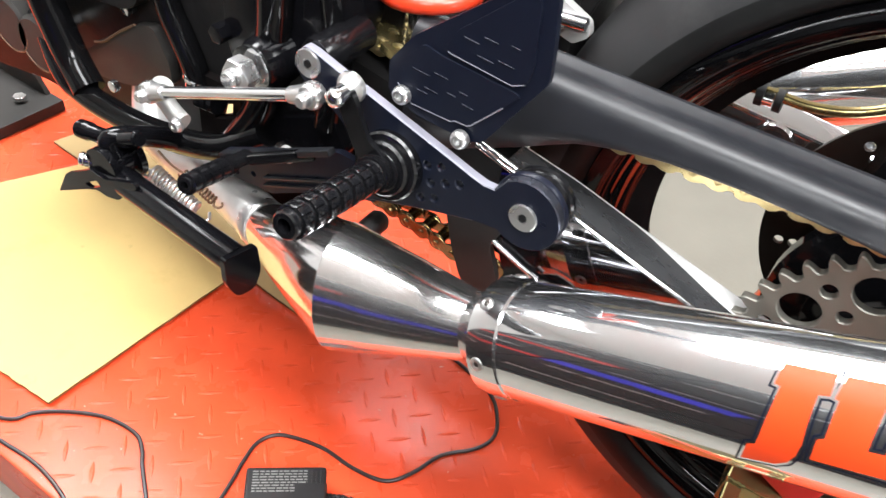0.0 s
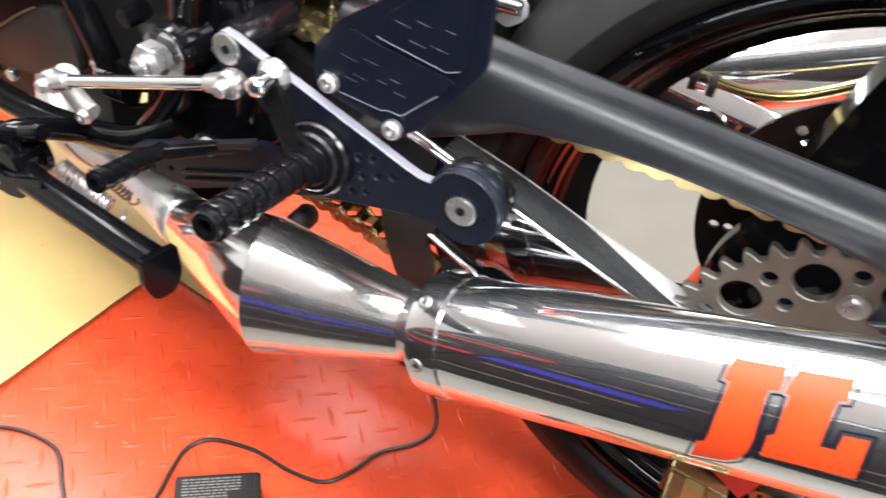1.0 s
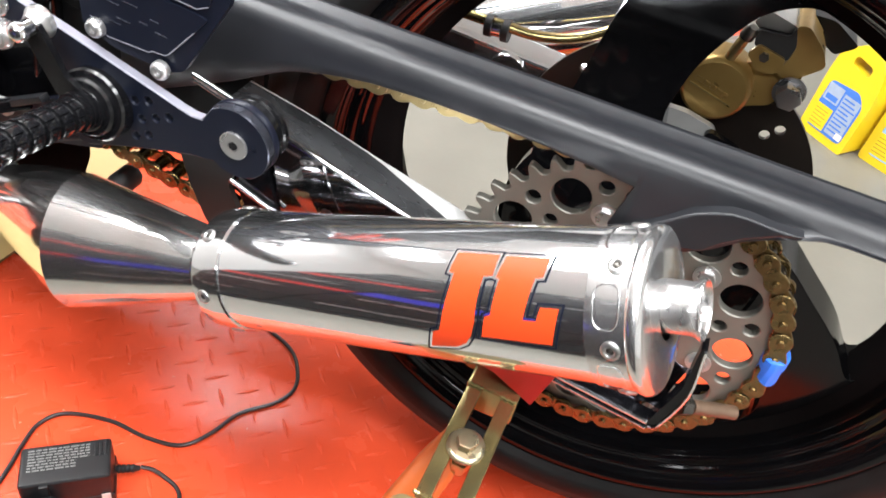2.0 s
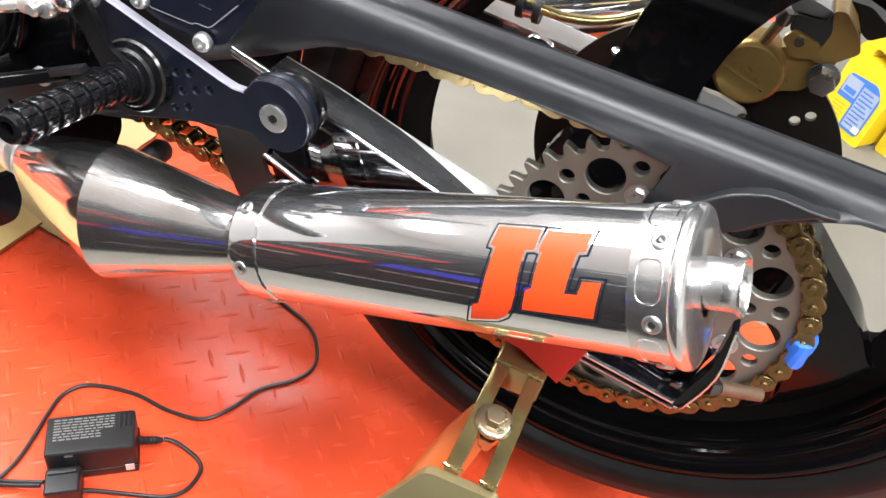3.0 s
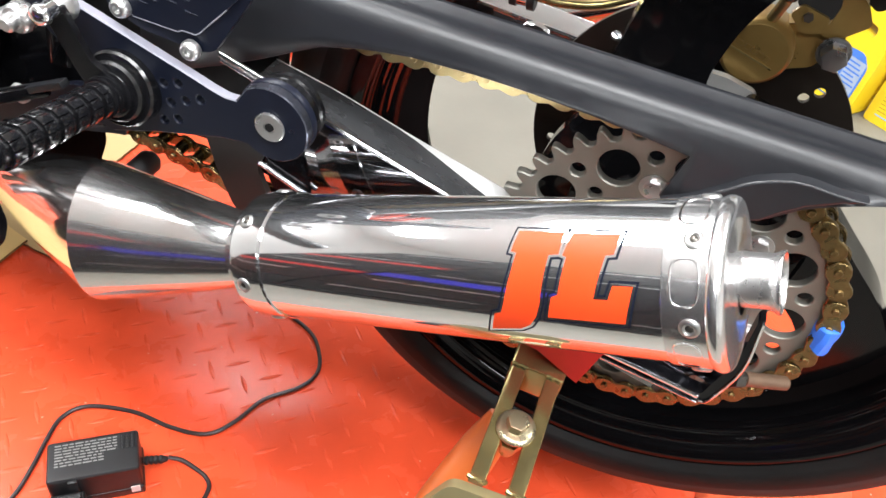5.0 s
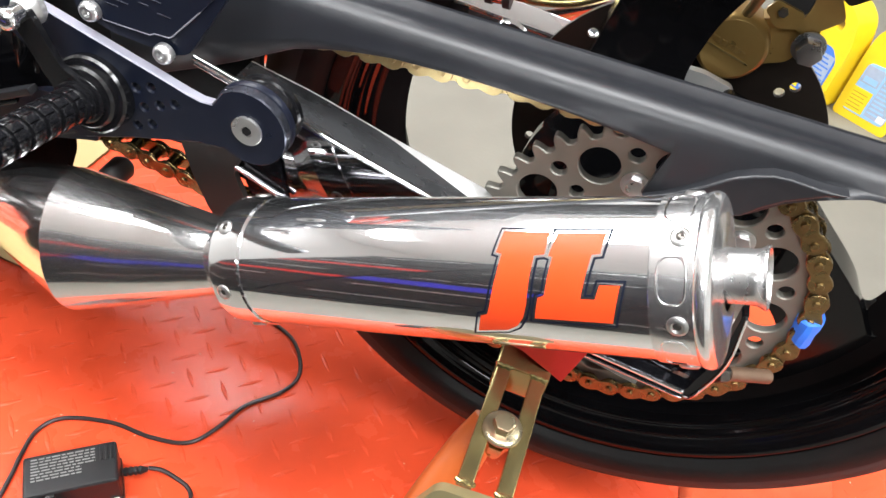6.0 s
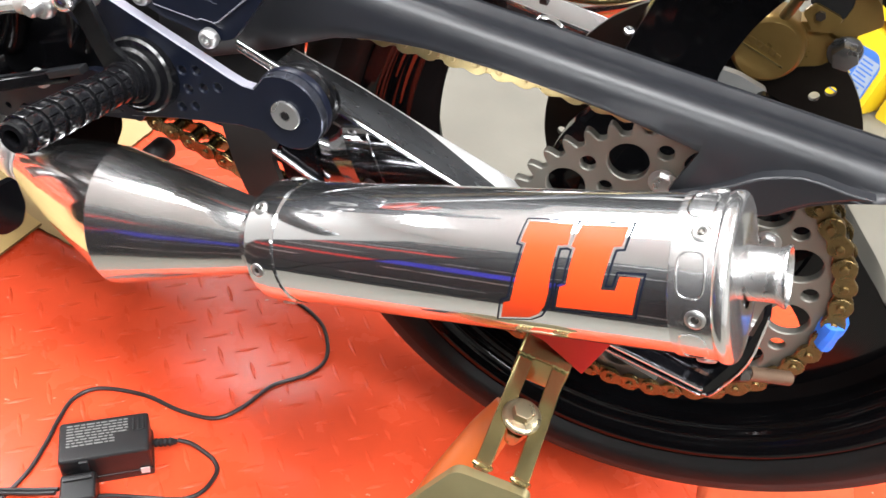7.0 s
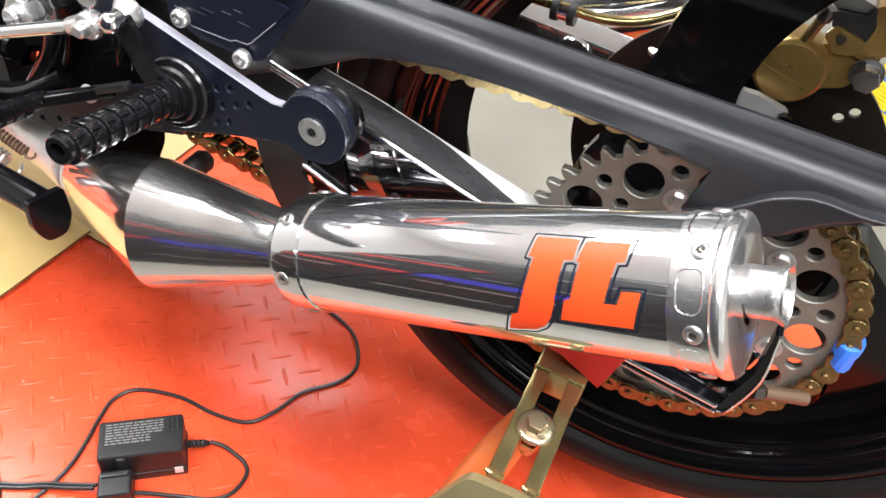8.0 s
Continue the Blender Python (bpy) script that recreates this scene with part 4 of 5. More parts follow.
part("collar", lathe(B(), PA - pd * 0.030, pd, [(-0.002, 0), (-0.002, 0.0235), (0.0180, 0.0235), (0.0195, 0.0222), (0.0197, 0.0188), (0.0225, 0.0188), (0.0240, 0.0172), (0.0240, 0.0142), (0.0265, 0.0142), (0.0272, 0.0132), (0.0274, 0.0112), (0.0285, 0.0112), (0.0290, 0.0124),
                                               (0.0308, 0.0124), (0.0314, 0.0110), (0.0330, 0.0110), (0.0334, 0.0120), (0.0350, 0.0120), (0.0355, 0.0100), (0.037, 0.0100), (0.037, 0)], 56), BLACK_ANO, peg)
peg_len = (PB - PA).length
part("grip_core", lathe(B(), PA, pd, [(0, 0), (0, 0.0086), (peg_len - 0.001, 0.0086), (peg_len, 0.0076), (peg_len, 0.0046), (peg_len - 0.012, 0.0046), (peg_len - 0.012, 0)], 32), BLACK_ANO, peg)
step = (peg_len - 0.006) / 7
bm = finish(box(B(), (-0.0024, -step * 0.36, -0.0017), (0.0024, step * 0.36, 0.0016)), 0.0006, 2)
knurl = bpy.data.meshes.new("knurl")
bm.to_mesh(knurl)
bm.free()
knurl.materials.append(KNURLED)
_, pu, pv = basis(pd)
for k in range(7):
    for j in range(12):
        a = 2 * math.pi * j / 12
        rad, tan = pu * math.cos(a) + pv * math.sin(a), pv * math.cos(a) - pu * math.sin(a)
        m = Matrix((tan, pd, rad)).transposed().to_4x4()
        m.translation = PA + pd * (0.004 + step * (k + 0.33)) + rad * 0.0089
        ob = new("knurl", knurl)
        ob.parent = peg
        ob.matrix_basis = m

# shift lever, linkage rod and its arm on the gearbox
lever = sub("shift_linkage", bike, "polished shift rod with ball ends")
part("lever_arm", plate(B(), rounded([(-0.1289, 0.4877), (-0.1254, 0.4973), (-0.1189, 0.501), (-0.1163, 0.4968), (-0.1043, 0.4719), (-0.088, 0.463), (-0.086, 0.45), (-0.096, 0.442), (-0.106, 0.448), (-0.115, 0.4612)], 0.003), -0.0175, -0.0135), BLACK_ANO, lever, "black anodised lever", bevel=0.0008)
RL, RR = Vector((-0.3230, -0.0060, 0.4060)), Vector((-0.1525, -0.0130, 0.4815))
rdir = (RR - RL).normalized()
part("rod", rod(B(), RL + rdir * 0.012, RR - rdir * 0.004, 0.0046, seg=24), CHROME, lever, "polished rod")
for p, q in ((RL, rdir), (RR, -rdir)):
    bm = lathe(B(), p + Vector((0, -0.0055, 0)), (0, 1, 0), [(0, 0.0045), (0, 0.0074), (0.0014, 0.0086), (0.004, 0.0092), (0.007, 0.0092), (0.0096, 0.0086), (0.011, 0.0074), (0.011, 0.0045)], 32)
    lathe(bm, p + q * 0.004, q, [(0, 0.0), (0, 0.0075), (0.012, 0.0062), (0.016, 0.0058), (0.016, 0)], 20)
    part("ball_end", bm, SATIN_STEEL, lever, "bright ball joint end")
    bm = lathe(B(), p + Vector((0, -0.0085, 0)), (0, -1, 0), [(-0.006, 0), (-0.006, 0.0052), (0, 0.0052), (0.003, 0.0048), (0.0045, 0.0035), (0.0045, 0)], 24)
    part("ball_pin", bm, SATIN_STEEL, lever)
bm = lathe(B(), (-0.1235, -0.0180, 0.4985), (0, -1, 0), [(0, 0), (0, 0.0050), (0.0060, 0.0050), (0.0064, 0.0062), (0.0085, 0.0064), (0.0110, 0.0058), (0.0128, 0.0042), (0.0136, 0.0020), (0.0137, 0)], 32)
part("pivot_bolt", bm, STAINLESS, lever, "bright domed pivot bolt")
part("washer", lathe(B(), (-0.1255, -0.0060, 0.4970), (0, -1, 0), [(0, 0), (0, 0.0098), (0.0010, 0.0103), (0.0040, 0.0100), (0.0055, 0.0085), (0.0100, 0.0060), (0.0100, 0)], 32), SATIN_STEEL, lever)
bm = sweep(B(), [(-0.3300, 0.012, 0.4020), (-0.3340, 0.012, 0.3930), (-0.3268, 0.012, 0.3840), (-0.3168, 0.012, 0.3765), (-0.3100, 0.012, 0.3750)], [0.0085, 0.0080, 0.0075, 0.0078, 0.0070], 18)
part("gear_arm", bm, CAST, lever, "cast aluminium gearbox arm")
bm = lathe(B(), (-0.3095, 0.0060, 0.3765), (0, -1, 0), [(0, 0), (0, 0.0062), (0.003, 0.0062), (0.004, 0.0050), (0.0065, 0.0048), (0.0065, 0.0022), (0.0045, 0.0020), (0.0045, 0)], 22)
part("pinch_bolt", bm, SATIN_STEEL, lever, bevel=0.001)

# lower brace and small shift peg
brace = sub("rearset_brace", bike, "black drilled lower brace")
holes = [circle(x, z, 0.0028, 10) for x, z in ((-0.262, 0.345), (-0.243, 0.352), (-0.226, 0.358), (-0.196, 0.372), (-0.176, 0.381))]
part("brace_plate", plate(B(), rounded([(-0.2760, 0.3600), (-0.1560, 0.4170), (-0.1180, 0.4150), (-0.1200, 0.3900), (-0.1600, 0.3780), (-0.2240, 0.3420), (-0.2780, 0.3360)], 0.004), 0.0200, 0.0260, holes), NAVY, brace, bevel=0.001)
part("brace_bar", beam(B(), (-0.2680, 0.0120, 0.3640), (-0.1560, 0.0120, 0.4220), 0.008, 0.0050), SATIN, brace, bevel=0.001)
for dz in (0.0, 0.0075):
    part("brace_rib", beam(B(), (-0.2300, 0.0185, 0.3560 - dz), (-0.1350, 0.0185, 0.4010 - dz), 0.003, 0.0022), SATIN, brace, bevel=0.0006)
part("brace_bolt", lathe(B(), (-0.2040, 0.0200, 0.3920), (0, -1, 0), [(0, 0), (0, 0.0075), (0.003, 0.0072), (0.0045, 0.0050), (0.0045, 0)], 20), PALE_STEEL, brace)
SA, SB = Vector((-0.2235, -0.0200, 0.3949)), Vector((-0.214, -0.0720, 0.4102))


def small_peg():
    d = (SB - SA)
    n = d.length
    prof = [(-0.02, 0), (-0.02, 0.006), (0, 0.006)]
    for k in range(5):
        s = n * k / 5
        prof += [(s + 0.0005, 0.0058), (s + 0.001, 0.0078), (s + n / 5 - 0.0025, 0.0078), (s + n / 5 - 0.002, 0.0058)]
    return lathe(B(), SA, d, prof + [(n, 0.0058), (n, 0.003), (n - 0.006, 0.003), (n - 0.006, 0)], 14)


part("shift_peg", small_peg(), BLACK_ANO, brace, "black ribbed shift peg")
part("peg_lever", beam(B(), (-0.2200, -0.0060, 0.3930), (-0.1750, 0.016, 0.4080), 0.006, 0.009), BLACK_ANO, brace, bevel=0.002)

# swingarm pivot: axle nut, boss and frame plate
pivot = sub("pivot_assembly", bike, "black frame plate with a large plated swingarm nut")
part("frame_plate", plate(B(), rounded([(-0.286, 0.322), (-0.284, 0.400), (-0.300, 0.440), (-0.300, 0.470), (-0.285, 0.62), (-0.175, 0.62), (-0.165, 0.50), (-0.200, 0.430), (-0.175, 0.385), (-0.215, 0.335)], 0.008, 5), 0.055, 0.078), GLOSS, pivot, bevel=0.006, seg=3)
NUT = Vector((-0.2435, 0.0080, 0.4470))
part("pivot_nut", hexagon(B(), NUT, (0, 1, 0), 0.0235, 0.013), SATIN_STEEL, pivot, "plated hexagonal nut", bevel=0.0015)
part("pivot_stud", lathe(B(), NUT, (0, -1, 0), [(0, 0), (0, 0.0074), (0.006, 0.0074), (0.008, 0.0058), (0.008, 0)], 28), SATIN_STEEL, pivot)
part("pivot_washer", lathe(B(), NUT + Vector((0, 0.0162, 0)), (0, 1, 0), [(0, 0), (0, 0.0180), (0.003, 0.0180), (0.003, 0)], 36), STAINLESS, pivot)
part("pivot_boss", lathe(B(), NUT + Vector((0, 0.0195, 0)), (0, 1, 0), [(0, 0), (0, 0.017), (0.008, 0.020), (0.045, 0.024), (0.045, 0)], 36), GLOSS, pivot)

# frame tubes
frame_ = sub("frame", bike, "gloss black tubular frame")
for pts, r in (([(-0.560, 0.060, 0.365), (-0.5154, 0.042, 0.3265), (-0.4862, 0.040, 0.3135), (-0.4466, 0.040, 0.3100), (-0.3992, 0.040, 0.3128), (-0.3456, 0.040, 0.3231), (-0.2983, 0.042, 0.3402), (-0.255, 0.050, 0.372)], 0.0125),
               ([(-0.420, 0.082, 0.52), (-0.3964, 0.080, 0.4282), (-0.3836, 0.080, 0.4010), (-0.3702, 0.080, 0.3726), (-0.3650, 0.080, 0.3475)], 0.0115),
               ([(-0.235, 0.050, 0.64), (-0.238, 0.048, 0.52), (-0.245, 0.050, 0.46), (-0.262, 0.052, 0.395), (-0.292, 0.05, 0.345)], 0.0135),
               ([(-0.205, 0.065, 0.66), (-0.198, 0.062, 0.54), (-0.192, 0.062, 0.47), (-0.200, 0.062, 0.40)], 0.012),
               ([(-0.545, 0.050, 0.50), (-0.532, 0.050, 0.402), (-0.522, 0.050, 0.369), (-0.505, 0.048, 0.338), (-0.480, 0.042, 0.318)], 0.016)):
    part("frame_tube", sweep(B(), pts, r, 20), TUBE, frame_)
part("frame_bolt", hexagon(B(), (-0.3994, 0.0180, 0.3694), (0, -1, 0), 0.0095, 0.006), STAINLESS, frame_, bevel=0.001)
for x, z in ((-0.325, 0.378), (-0.317, 0.379), (-0.309, 0.380)):
    part("rubber_bush", lathe(B(), (x, 0.045, z), (1, 0, 0.1), [(0, 0), (0, 0.010), (0.005, 0.010), (0.005, 0)], 20), GLOSS, frame_)
for d in (0.0, 0.007):
    part("tube_clamp", lathe(B(), (-0.3672 - 0.3 * d, 0.080, 0.3560 + d), (0.35, 0, 1), [(0, 0.0112), (0, 0.0128), (0.0035, 0.0128), (0.0035, 0.0112)], 28, True), STAINLESS, frame_, "bright clamp band")
part("bracket_bolt", hexagon(B(), (-0.300, 0.060, 0.445), (0, -1, 0), 0.014, 0.016), GLOSS, frame_, bevel=0.001)

part("frame_gusset", plate(B(), rounded([(-0.37, 0.262), (-0.216, 0.270), (-0.2020, 0.306), (-0.198, 0.37), (-0.37, 0.37)], 0.006), 0.0795, 0.0885, [[(-0.3395, 0.3530), (-0.3150, 0.3640), (-0.3150, 0.3420), (-0.3500, 0.3280)]]), BARREL, frame_, bevel=0.002)

# engine casing behind the frame
engine = sub("engine", bike, "dark polished engine casing")
gap = [(-0.3594, 0.3336), (-0.3366, 0.3437), (-0.3386, 0.3280), (-0.3669, 0.3110)]
part("crankcase", plate(B(), [(-0.90, 0.200), (-0.634, 0.243), (-0.56, 0.240), (-0.479, 0.240), (-0.411, 0.242), (-0.352, 0.262), (-0.300, 0.290), (-0.290, 0.42), (-0.290, 0.66), (-1.00, 0.66), (-1.00, 0.20)], 0.090, 0.110, [gap]), DARK, engine, bevel=0.002)
part("gearbox", plate(B(), rounded([(-0.86, 0.300), (-0.44, 0.395), (-0.35, 0.43), (-0.35, 0.66), (-1.00, 0.66)], 0.03, 5), 0.1105, 0.300), DARK, engine, bevel=0.012, seg=3)
part("side_cover", plate(B(), rounded([(-0.90, 0.270), (-0.66, 0.285), (-0.565, 0.335), (-0.545, 0.52), (-0.62, 0.60), (-0.90, 0.60)], 0.05, 6), 0.068, 0.0895), DARK, engine, bevel=0.008, seg=3)
part("side_cover", plate(B(), rounded([(-0.520, 0.395), (-0.430, 0.405), (-0.410, 0.47), (-0.44, 0.56), (-0.520, 0.56)], 0.025, 6), 0.072, 0.0895), DARK, engine, bevel=0.006, seg=3)
for x, z in ((-0.545, 0.352), (-0.455, 0.398), (-0.60, 0.312)):
    part("case_bolt", hexagon(B(), (x, 0.0895, z), (0, -1, 0), 0.011, 0.012), STAINLESS, engine, bevel=0.001)
# unseen block, its height set so the deck mirrors something dark
part("sump_occluder", box(B(), (-0.90, 0.245, 0.205), (-0.315, 0.300, 0.400)), DARK, engine, bevel=0.015, seg=3)
part("lower_block", box(B(), (-0.30, 0.10, 0.33), (-0.16, 0.26, 0.60)), DARK, engine, bevel=0.015, seg=3)
part("upper_block", box(B(), (-0.35, 0.14, 0.46), (-0.05, 0.28, 0.66)), DARK, engine, bevel=0.02, seg=3)

# round covers with brassy rims at the front of the casing
for x, z, r in ((-0.590, 0.3460, 0.0290), (-0.5480, 0.3400, 0.0290)):
    part("round_cover", lathe(B(), (x, 0.040, z), (0, 1, 0), [(0, 0), (0, r * 0.9), (0.003, r), (0.030, r), (0.030, 0)], 40), STEEL_PLATE, engine)
    arc = [(x + r * 0.97 * math.cos(radians(a)), 0.0405, z + r * 0.97 * math.sin(radians(a))) for a in range(215, 351, 9)]
    part("cover_rim", sweep(B(), arc, 0.0009, 8), RUSTY, engine)
part("casing_panel", plate(B(), rounded([(-0.5404, 0.3152), (-0.5109, 0.3434), (-0.4445, 0.3867), (-0.4206, 0.3941), (-0.4040, 0.3632), (-0.4028, 0.3396), (-0.4648, 0.3129), (-0.5090, 0.3039), (-0.5436, 0.3047)], 0.008), 0.0790, 0.0895), STEEL_PLATE, engine, "worn dark casing cover", bevel=0.003, seg=3)
part("casing_rim", sweep(B(), [(-0.5110, 0.0785, 0.3440), (-0.4960, 0.0785, 0.3500), (-0.4700, 0.0785, 0.3700), (-0.4445, 0.0785, 0.3870)], 0.0012, 8, 4), RUSTY, engine)

# red coil spring of the shock absorber, above the heel guard
shock = sub("shock_absorber", bike, "shock absorber with a bright red coil spring")
pts = []
for k in range(0, 73):
    a = 2 * math.pi * k / 24
    pts.append((-0.1430 + 0.034 * math.cos(a), 0.105 + 0.034 * math.sin(a), 0.497 + 0.030 * k / 24))
part("coil", sweep(B(), pts, 0.0065, 14, 1), RED_SPRING, shock, "bright red painted coil")
part("damper", rod(B(), (-0.143, 0.105, 0.43), (-0.143, 0.105, 0.63), 0.020), STAINLESS, shock)
part("spring_seat", lathe(B(), (-0.143, 0.105, 0.470), (0, 0, 1), [(0, 0), (0, 0.03), (0.006, 0.038), (0.012, 0.038), (0.012, 0)], 40), ZINC, shock)

# kickstand, folded
kick = sub("kickstand", bike, "gloss black folded kickstand with a flat foot")
K0, K1 = Vector((-0.3433, -0.0300, 0.3200)), Vector((-0.1890, -0.0540, 0.3410))
part("leg", sweep(B(), [K0 - Vector((0.02, -0.002, 0.002)), K0, (K0 + K1) / 2, K1], [0.0125, 0.0125, 0.012, 0.012], 22), GLOSS, kick)
ka, ku, kv = basis(K1 - K0)
bm = plate(B(), rounded([(-0.0150, 0.012), (0.0140, 0.014), (0.0155, -0.009), (0.0085, -0.024), (-0.0075, -0.025), (-0.0155, -0.011)], [0.003, 0.003, 0.006, 0.006, 0.006, 0.006]), -0.0028, 0.0028)
fm = Matrix((ku, ka, -kv)).transposed().to_4x4()
fm.translation = K1 + ka * 0.003 + kv * 0.002
part("foot", turned(bm, fm), GLOSS, kick, "flat oval foot plate", bevel=0.0012)
part("tab", plate(B(), rounded([(-0.4271, 0.2726), (-0.4080, 0.3028), (-0.3693, 0.3266), (-0.3523, 0.3247), (-0.3143, 0.3413), (-0.3098, 0.3379), (-0.3385, 0.3101), (-0.3538, 0.3055), (-0.3657, 0.3065), (-0.3800, 0.3000)], 0.004), -0.0430, -0.0390,
                  [rounded([(-0.3828, 0.3052), (-0.3640, 0.3178), (-0.3600, 0.3126), (-0.3761, 0.3035)], 0.003)]), GLOSS, kick, "black pedal tab", bevel=0.0012)
for y0 in (-0.0385, -0.0125):
    part("yoke_cheek", plate(B(), rounded([(-0.3800, 0.3180), (-0.3780, 0.3400), (-0.3620, 0.3500), (-0.3460, 0.3440), (-0.3400, 0.3240), (-0.3480, 0.3100), (-0.3660, 0.3060)], 0.008, 5), y0, y0 + 0.0065), GLOSS, kick, bevel=0.002)
part("yoke_core", lathe(B(), (-0.3600, -0.0330, 0.3280), (0, 1, 0), [(0, 0), (0, 0.0125), (0.024, 0.0125), (0.024, 0)], 28), GLOSS, kick)
part("mount", sweep(B(), [(-0.3600, -0.0245, 0.3370), (-0.3620, -0.0245, 0.3520), (-0.3520, -0.005, 0.3500), (-0.3500, 0.030, 0.3300)], [0.0090, 0.0085, 0.0090, 0.0100], 16), GLOSS, kick)
part("mount_stub", lathe(B(), (-0.3600, -0.0230, 0.3515), (-0.985, -0.08, -0.12), [(0, 0), (0, 0.0070), (0.024, 0.0070), (0.026, 0.0082), (0.037, 0.0082), (0.040, 0.0062), (0.040, 0)], 24), GLOSS, kick)
part("mount_stub", lathe(B(), (-0.3480, -0.0200, 0.3560), (0.90, 0.1, 0.42), [(0, 0), (0, 0.0075), (0.018, 0.0075), (0.020, 0.0060), (0.020, 0)], 20), GLOSS, kick)
bm = lathe(B(), (-0.3740, -0.0300, 0.3255), (-0.75, -0.62, 0.18), [(-0.004, 0.0), (-0.004, 0.0098), (0.001, 0.0098), (0.002, 0.0090), (0.0022, 0.0080), (0.0060, 0.0080), (0.0072, 0.0074), (0.0078, 0.0062), (0.0110, 0.0062), (0.0118, 0.0054), (0.0125, 0.0062), (0.0150, 0.0060), (0.0165, 0.0045), (0.0165, 0.0)], 24)
part("pivot_bolt", bm, STAINLESS, kick, "plated pivot bolt", bevel=0.001)


def coil(p0, p1, r, wire, turns, name, material, parent, label):
    p0, p1 = Vector(p0), Vector(p1)
    a, u, v = basis(p1 - p0)
    n = int(turns * 14)
    pts = [p0 + (p1 - p0) * (k / n) + (u * math.cos(2 * math.pi * k / 14) + v * math.sin(2 * math.pi * k / 14)) * r for k in range(n + 1)]
    bm = sweep(B(), pts, wire, 7, 1)
    c = a * r / 0.0074
    hook = [p1, p1 + c * 0.006 + u * r, p1 + c * 0.013 + u * r * 0.6, p1 + c * 0.016 - v * r * 0.5, p1 + c * 0.010 - u * r]
    sweep(bm, hook, wire, 7, 5)
    sweep(bm, [p0, p0 - a * 0.012 + u * r * 0.4, p0 - a * 0.030], wire, 7, 5)
    return part(name, bm, material, parent, label)


coil((-0.3470, 0.0, 0.3120), (-0.2965, 0.0, 0.2957), 0.0074, 0.0016, 13, "return_spring", SATIN_STEEL, kick, "bright coil return spring")
coil((-0.3280, 0.017, 0.3110), (-0.2900, 0.017, 0.2985), 0.0040, 0.0011, 11, "exhaust_spring", RUSTY, chamber, "thin coil spring on the exhaust joint")
part("joint_collar", lathe(B(), JNT - (BEL - JNT).normalized() * 0.006, BEL - JNT, [(-0.004, 0.0215), (-0.003, 0.0232), (0.008, 0.0234), (0.010, 0.0222), (0.0102, 0.0200)], 48), SATIN_STEEL, chamber)

# chassis plates seen between the swingarm and the muffler
link_ = sub("linkage_plate", bike, "satin steel linkage plate behind the muffler")
part("plate", plate(B(), rounded([(-0.080, 0.400), (-0.022, 0.412), (-0.030, 0.395), (-0.037, 0.377), (-0.026, 0.350), (-0.026, 0.325), (-0.050, 0.325), (-0.058, 0.336), (-0.069, 0.362)], 0.004), 0.048, 0.053), STEEL_PLATE, link_, bevel=0.001)
part("tie_rod", rod(B(), (-0.036, 0.0495, 0.3826), (0.004, 0.0495, 0.3680), 0.0022), CHROME, link_)
part("dark_block", plate(B(), rounded([(-0.030, 0.415), (-0.010, 0.410), (0.0005, 0.370), (0.006, 0.340), (-0.012, 0.335), (-0.030, 0.370)], 0.002), 0.0518, 0.0560), GLOSS, link_, bevel=0.001)
part("chain_roller", lathe(B(), (-0.168, 0.075, 0.294), (0, 1, 0), [(0, 0), (0, 0.008), (0.004, 0.0105), (0.022, 0.0105), (0.026, 0.008), (0.026, 0)], 24), RUBBER, link_)
part("edge_rod", rod(B(), (-0.0635, 0.050, 0.4582), (-0.0300, 0.050, 0.4498), 0.0020), CHROME, link_)
part("edge_rod", rod(B(), (-0.0640, 0.052, 0.4530), (-0.0290, 0.052, 0.4440), 0.0020), CHROME, link_)

# plated lever bracket behind the heel guard
bracket = sub("lever_bracket", bike, "plated lever bracket behind the heel guard")
part("bracket_plate", plate(B(), rounded([(-0.0701, 0.5228), (-0.0608, 0.5382), (-0.0489, 0.5329), (-0.0337, 0.5265), (-0.031, 0.517), (-0.0416, 0.5086), (-0.0543, 0.5121), (-0.0653, 0.5155)], 0.003), 0.125, 0.133), PALE_STEEL, bracket, bevel=0.001)
part("bracket_arm", rod(B(), (-0.0701, 0.122, 0.5228), (-0.0337, 0.122, 0.5265), 0.0045), CHROME, bracket)
part("bracket_nut", hexagon(B(), (-0.0549, 0.1245, 0.5209), (0, -1, 0), 0.012, 0.006), SATIN_STEEL, bracket, bevel=0.0008)

# muffler hanger and its stud
hanger = sub("muffler_hanger", bike, "bent chrome muffler hanger strap")
part("strap", plate(B(), rounded([(0.222, 0.3495), (0.226, 0.3415), (0.299, 0.3345), (0.305, 0.338), (0.313, 0.380), (0.306, 0.424), (0.303, 0.420), (0.306, 0.383), (0.299, 0.3435)], 0.002), 0.033, 0.043), GLOSS, hanger, bevel=0.0018, seg=3)
part("strap_edge", sweep(B(), [(0.3000, 0.0322, 0.3370), (0.3055, 0.0322, 0.3420), (0.3118, 0.0322, 0.3790), (0.3060, 0.0322, 0.4200)], 0.0009, 8, 4), CHROME, hanger)
part("strap_edge", beam(B(), (0.223, 0.0315, 0.3500), (0.298, 0.0315, 0.3425), 0.0025, 0.0028), CHROME, hanger, bevel=0.0008)
part("strap_edge", beam(B(), (0.226, 0.0315, 0.3440), (0.299, 0.0315, 0.3365), 0.0025, 0.0016), CHROME, hanger, bevel=0.0006)
bm, rows = B(), []
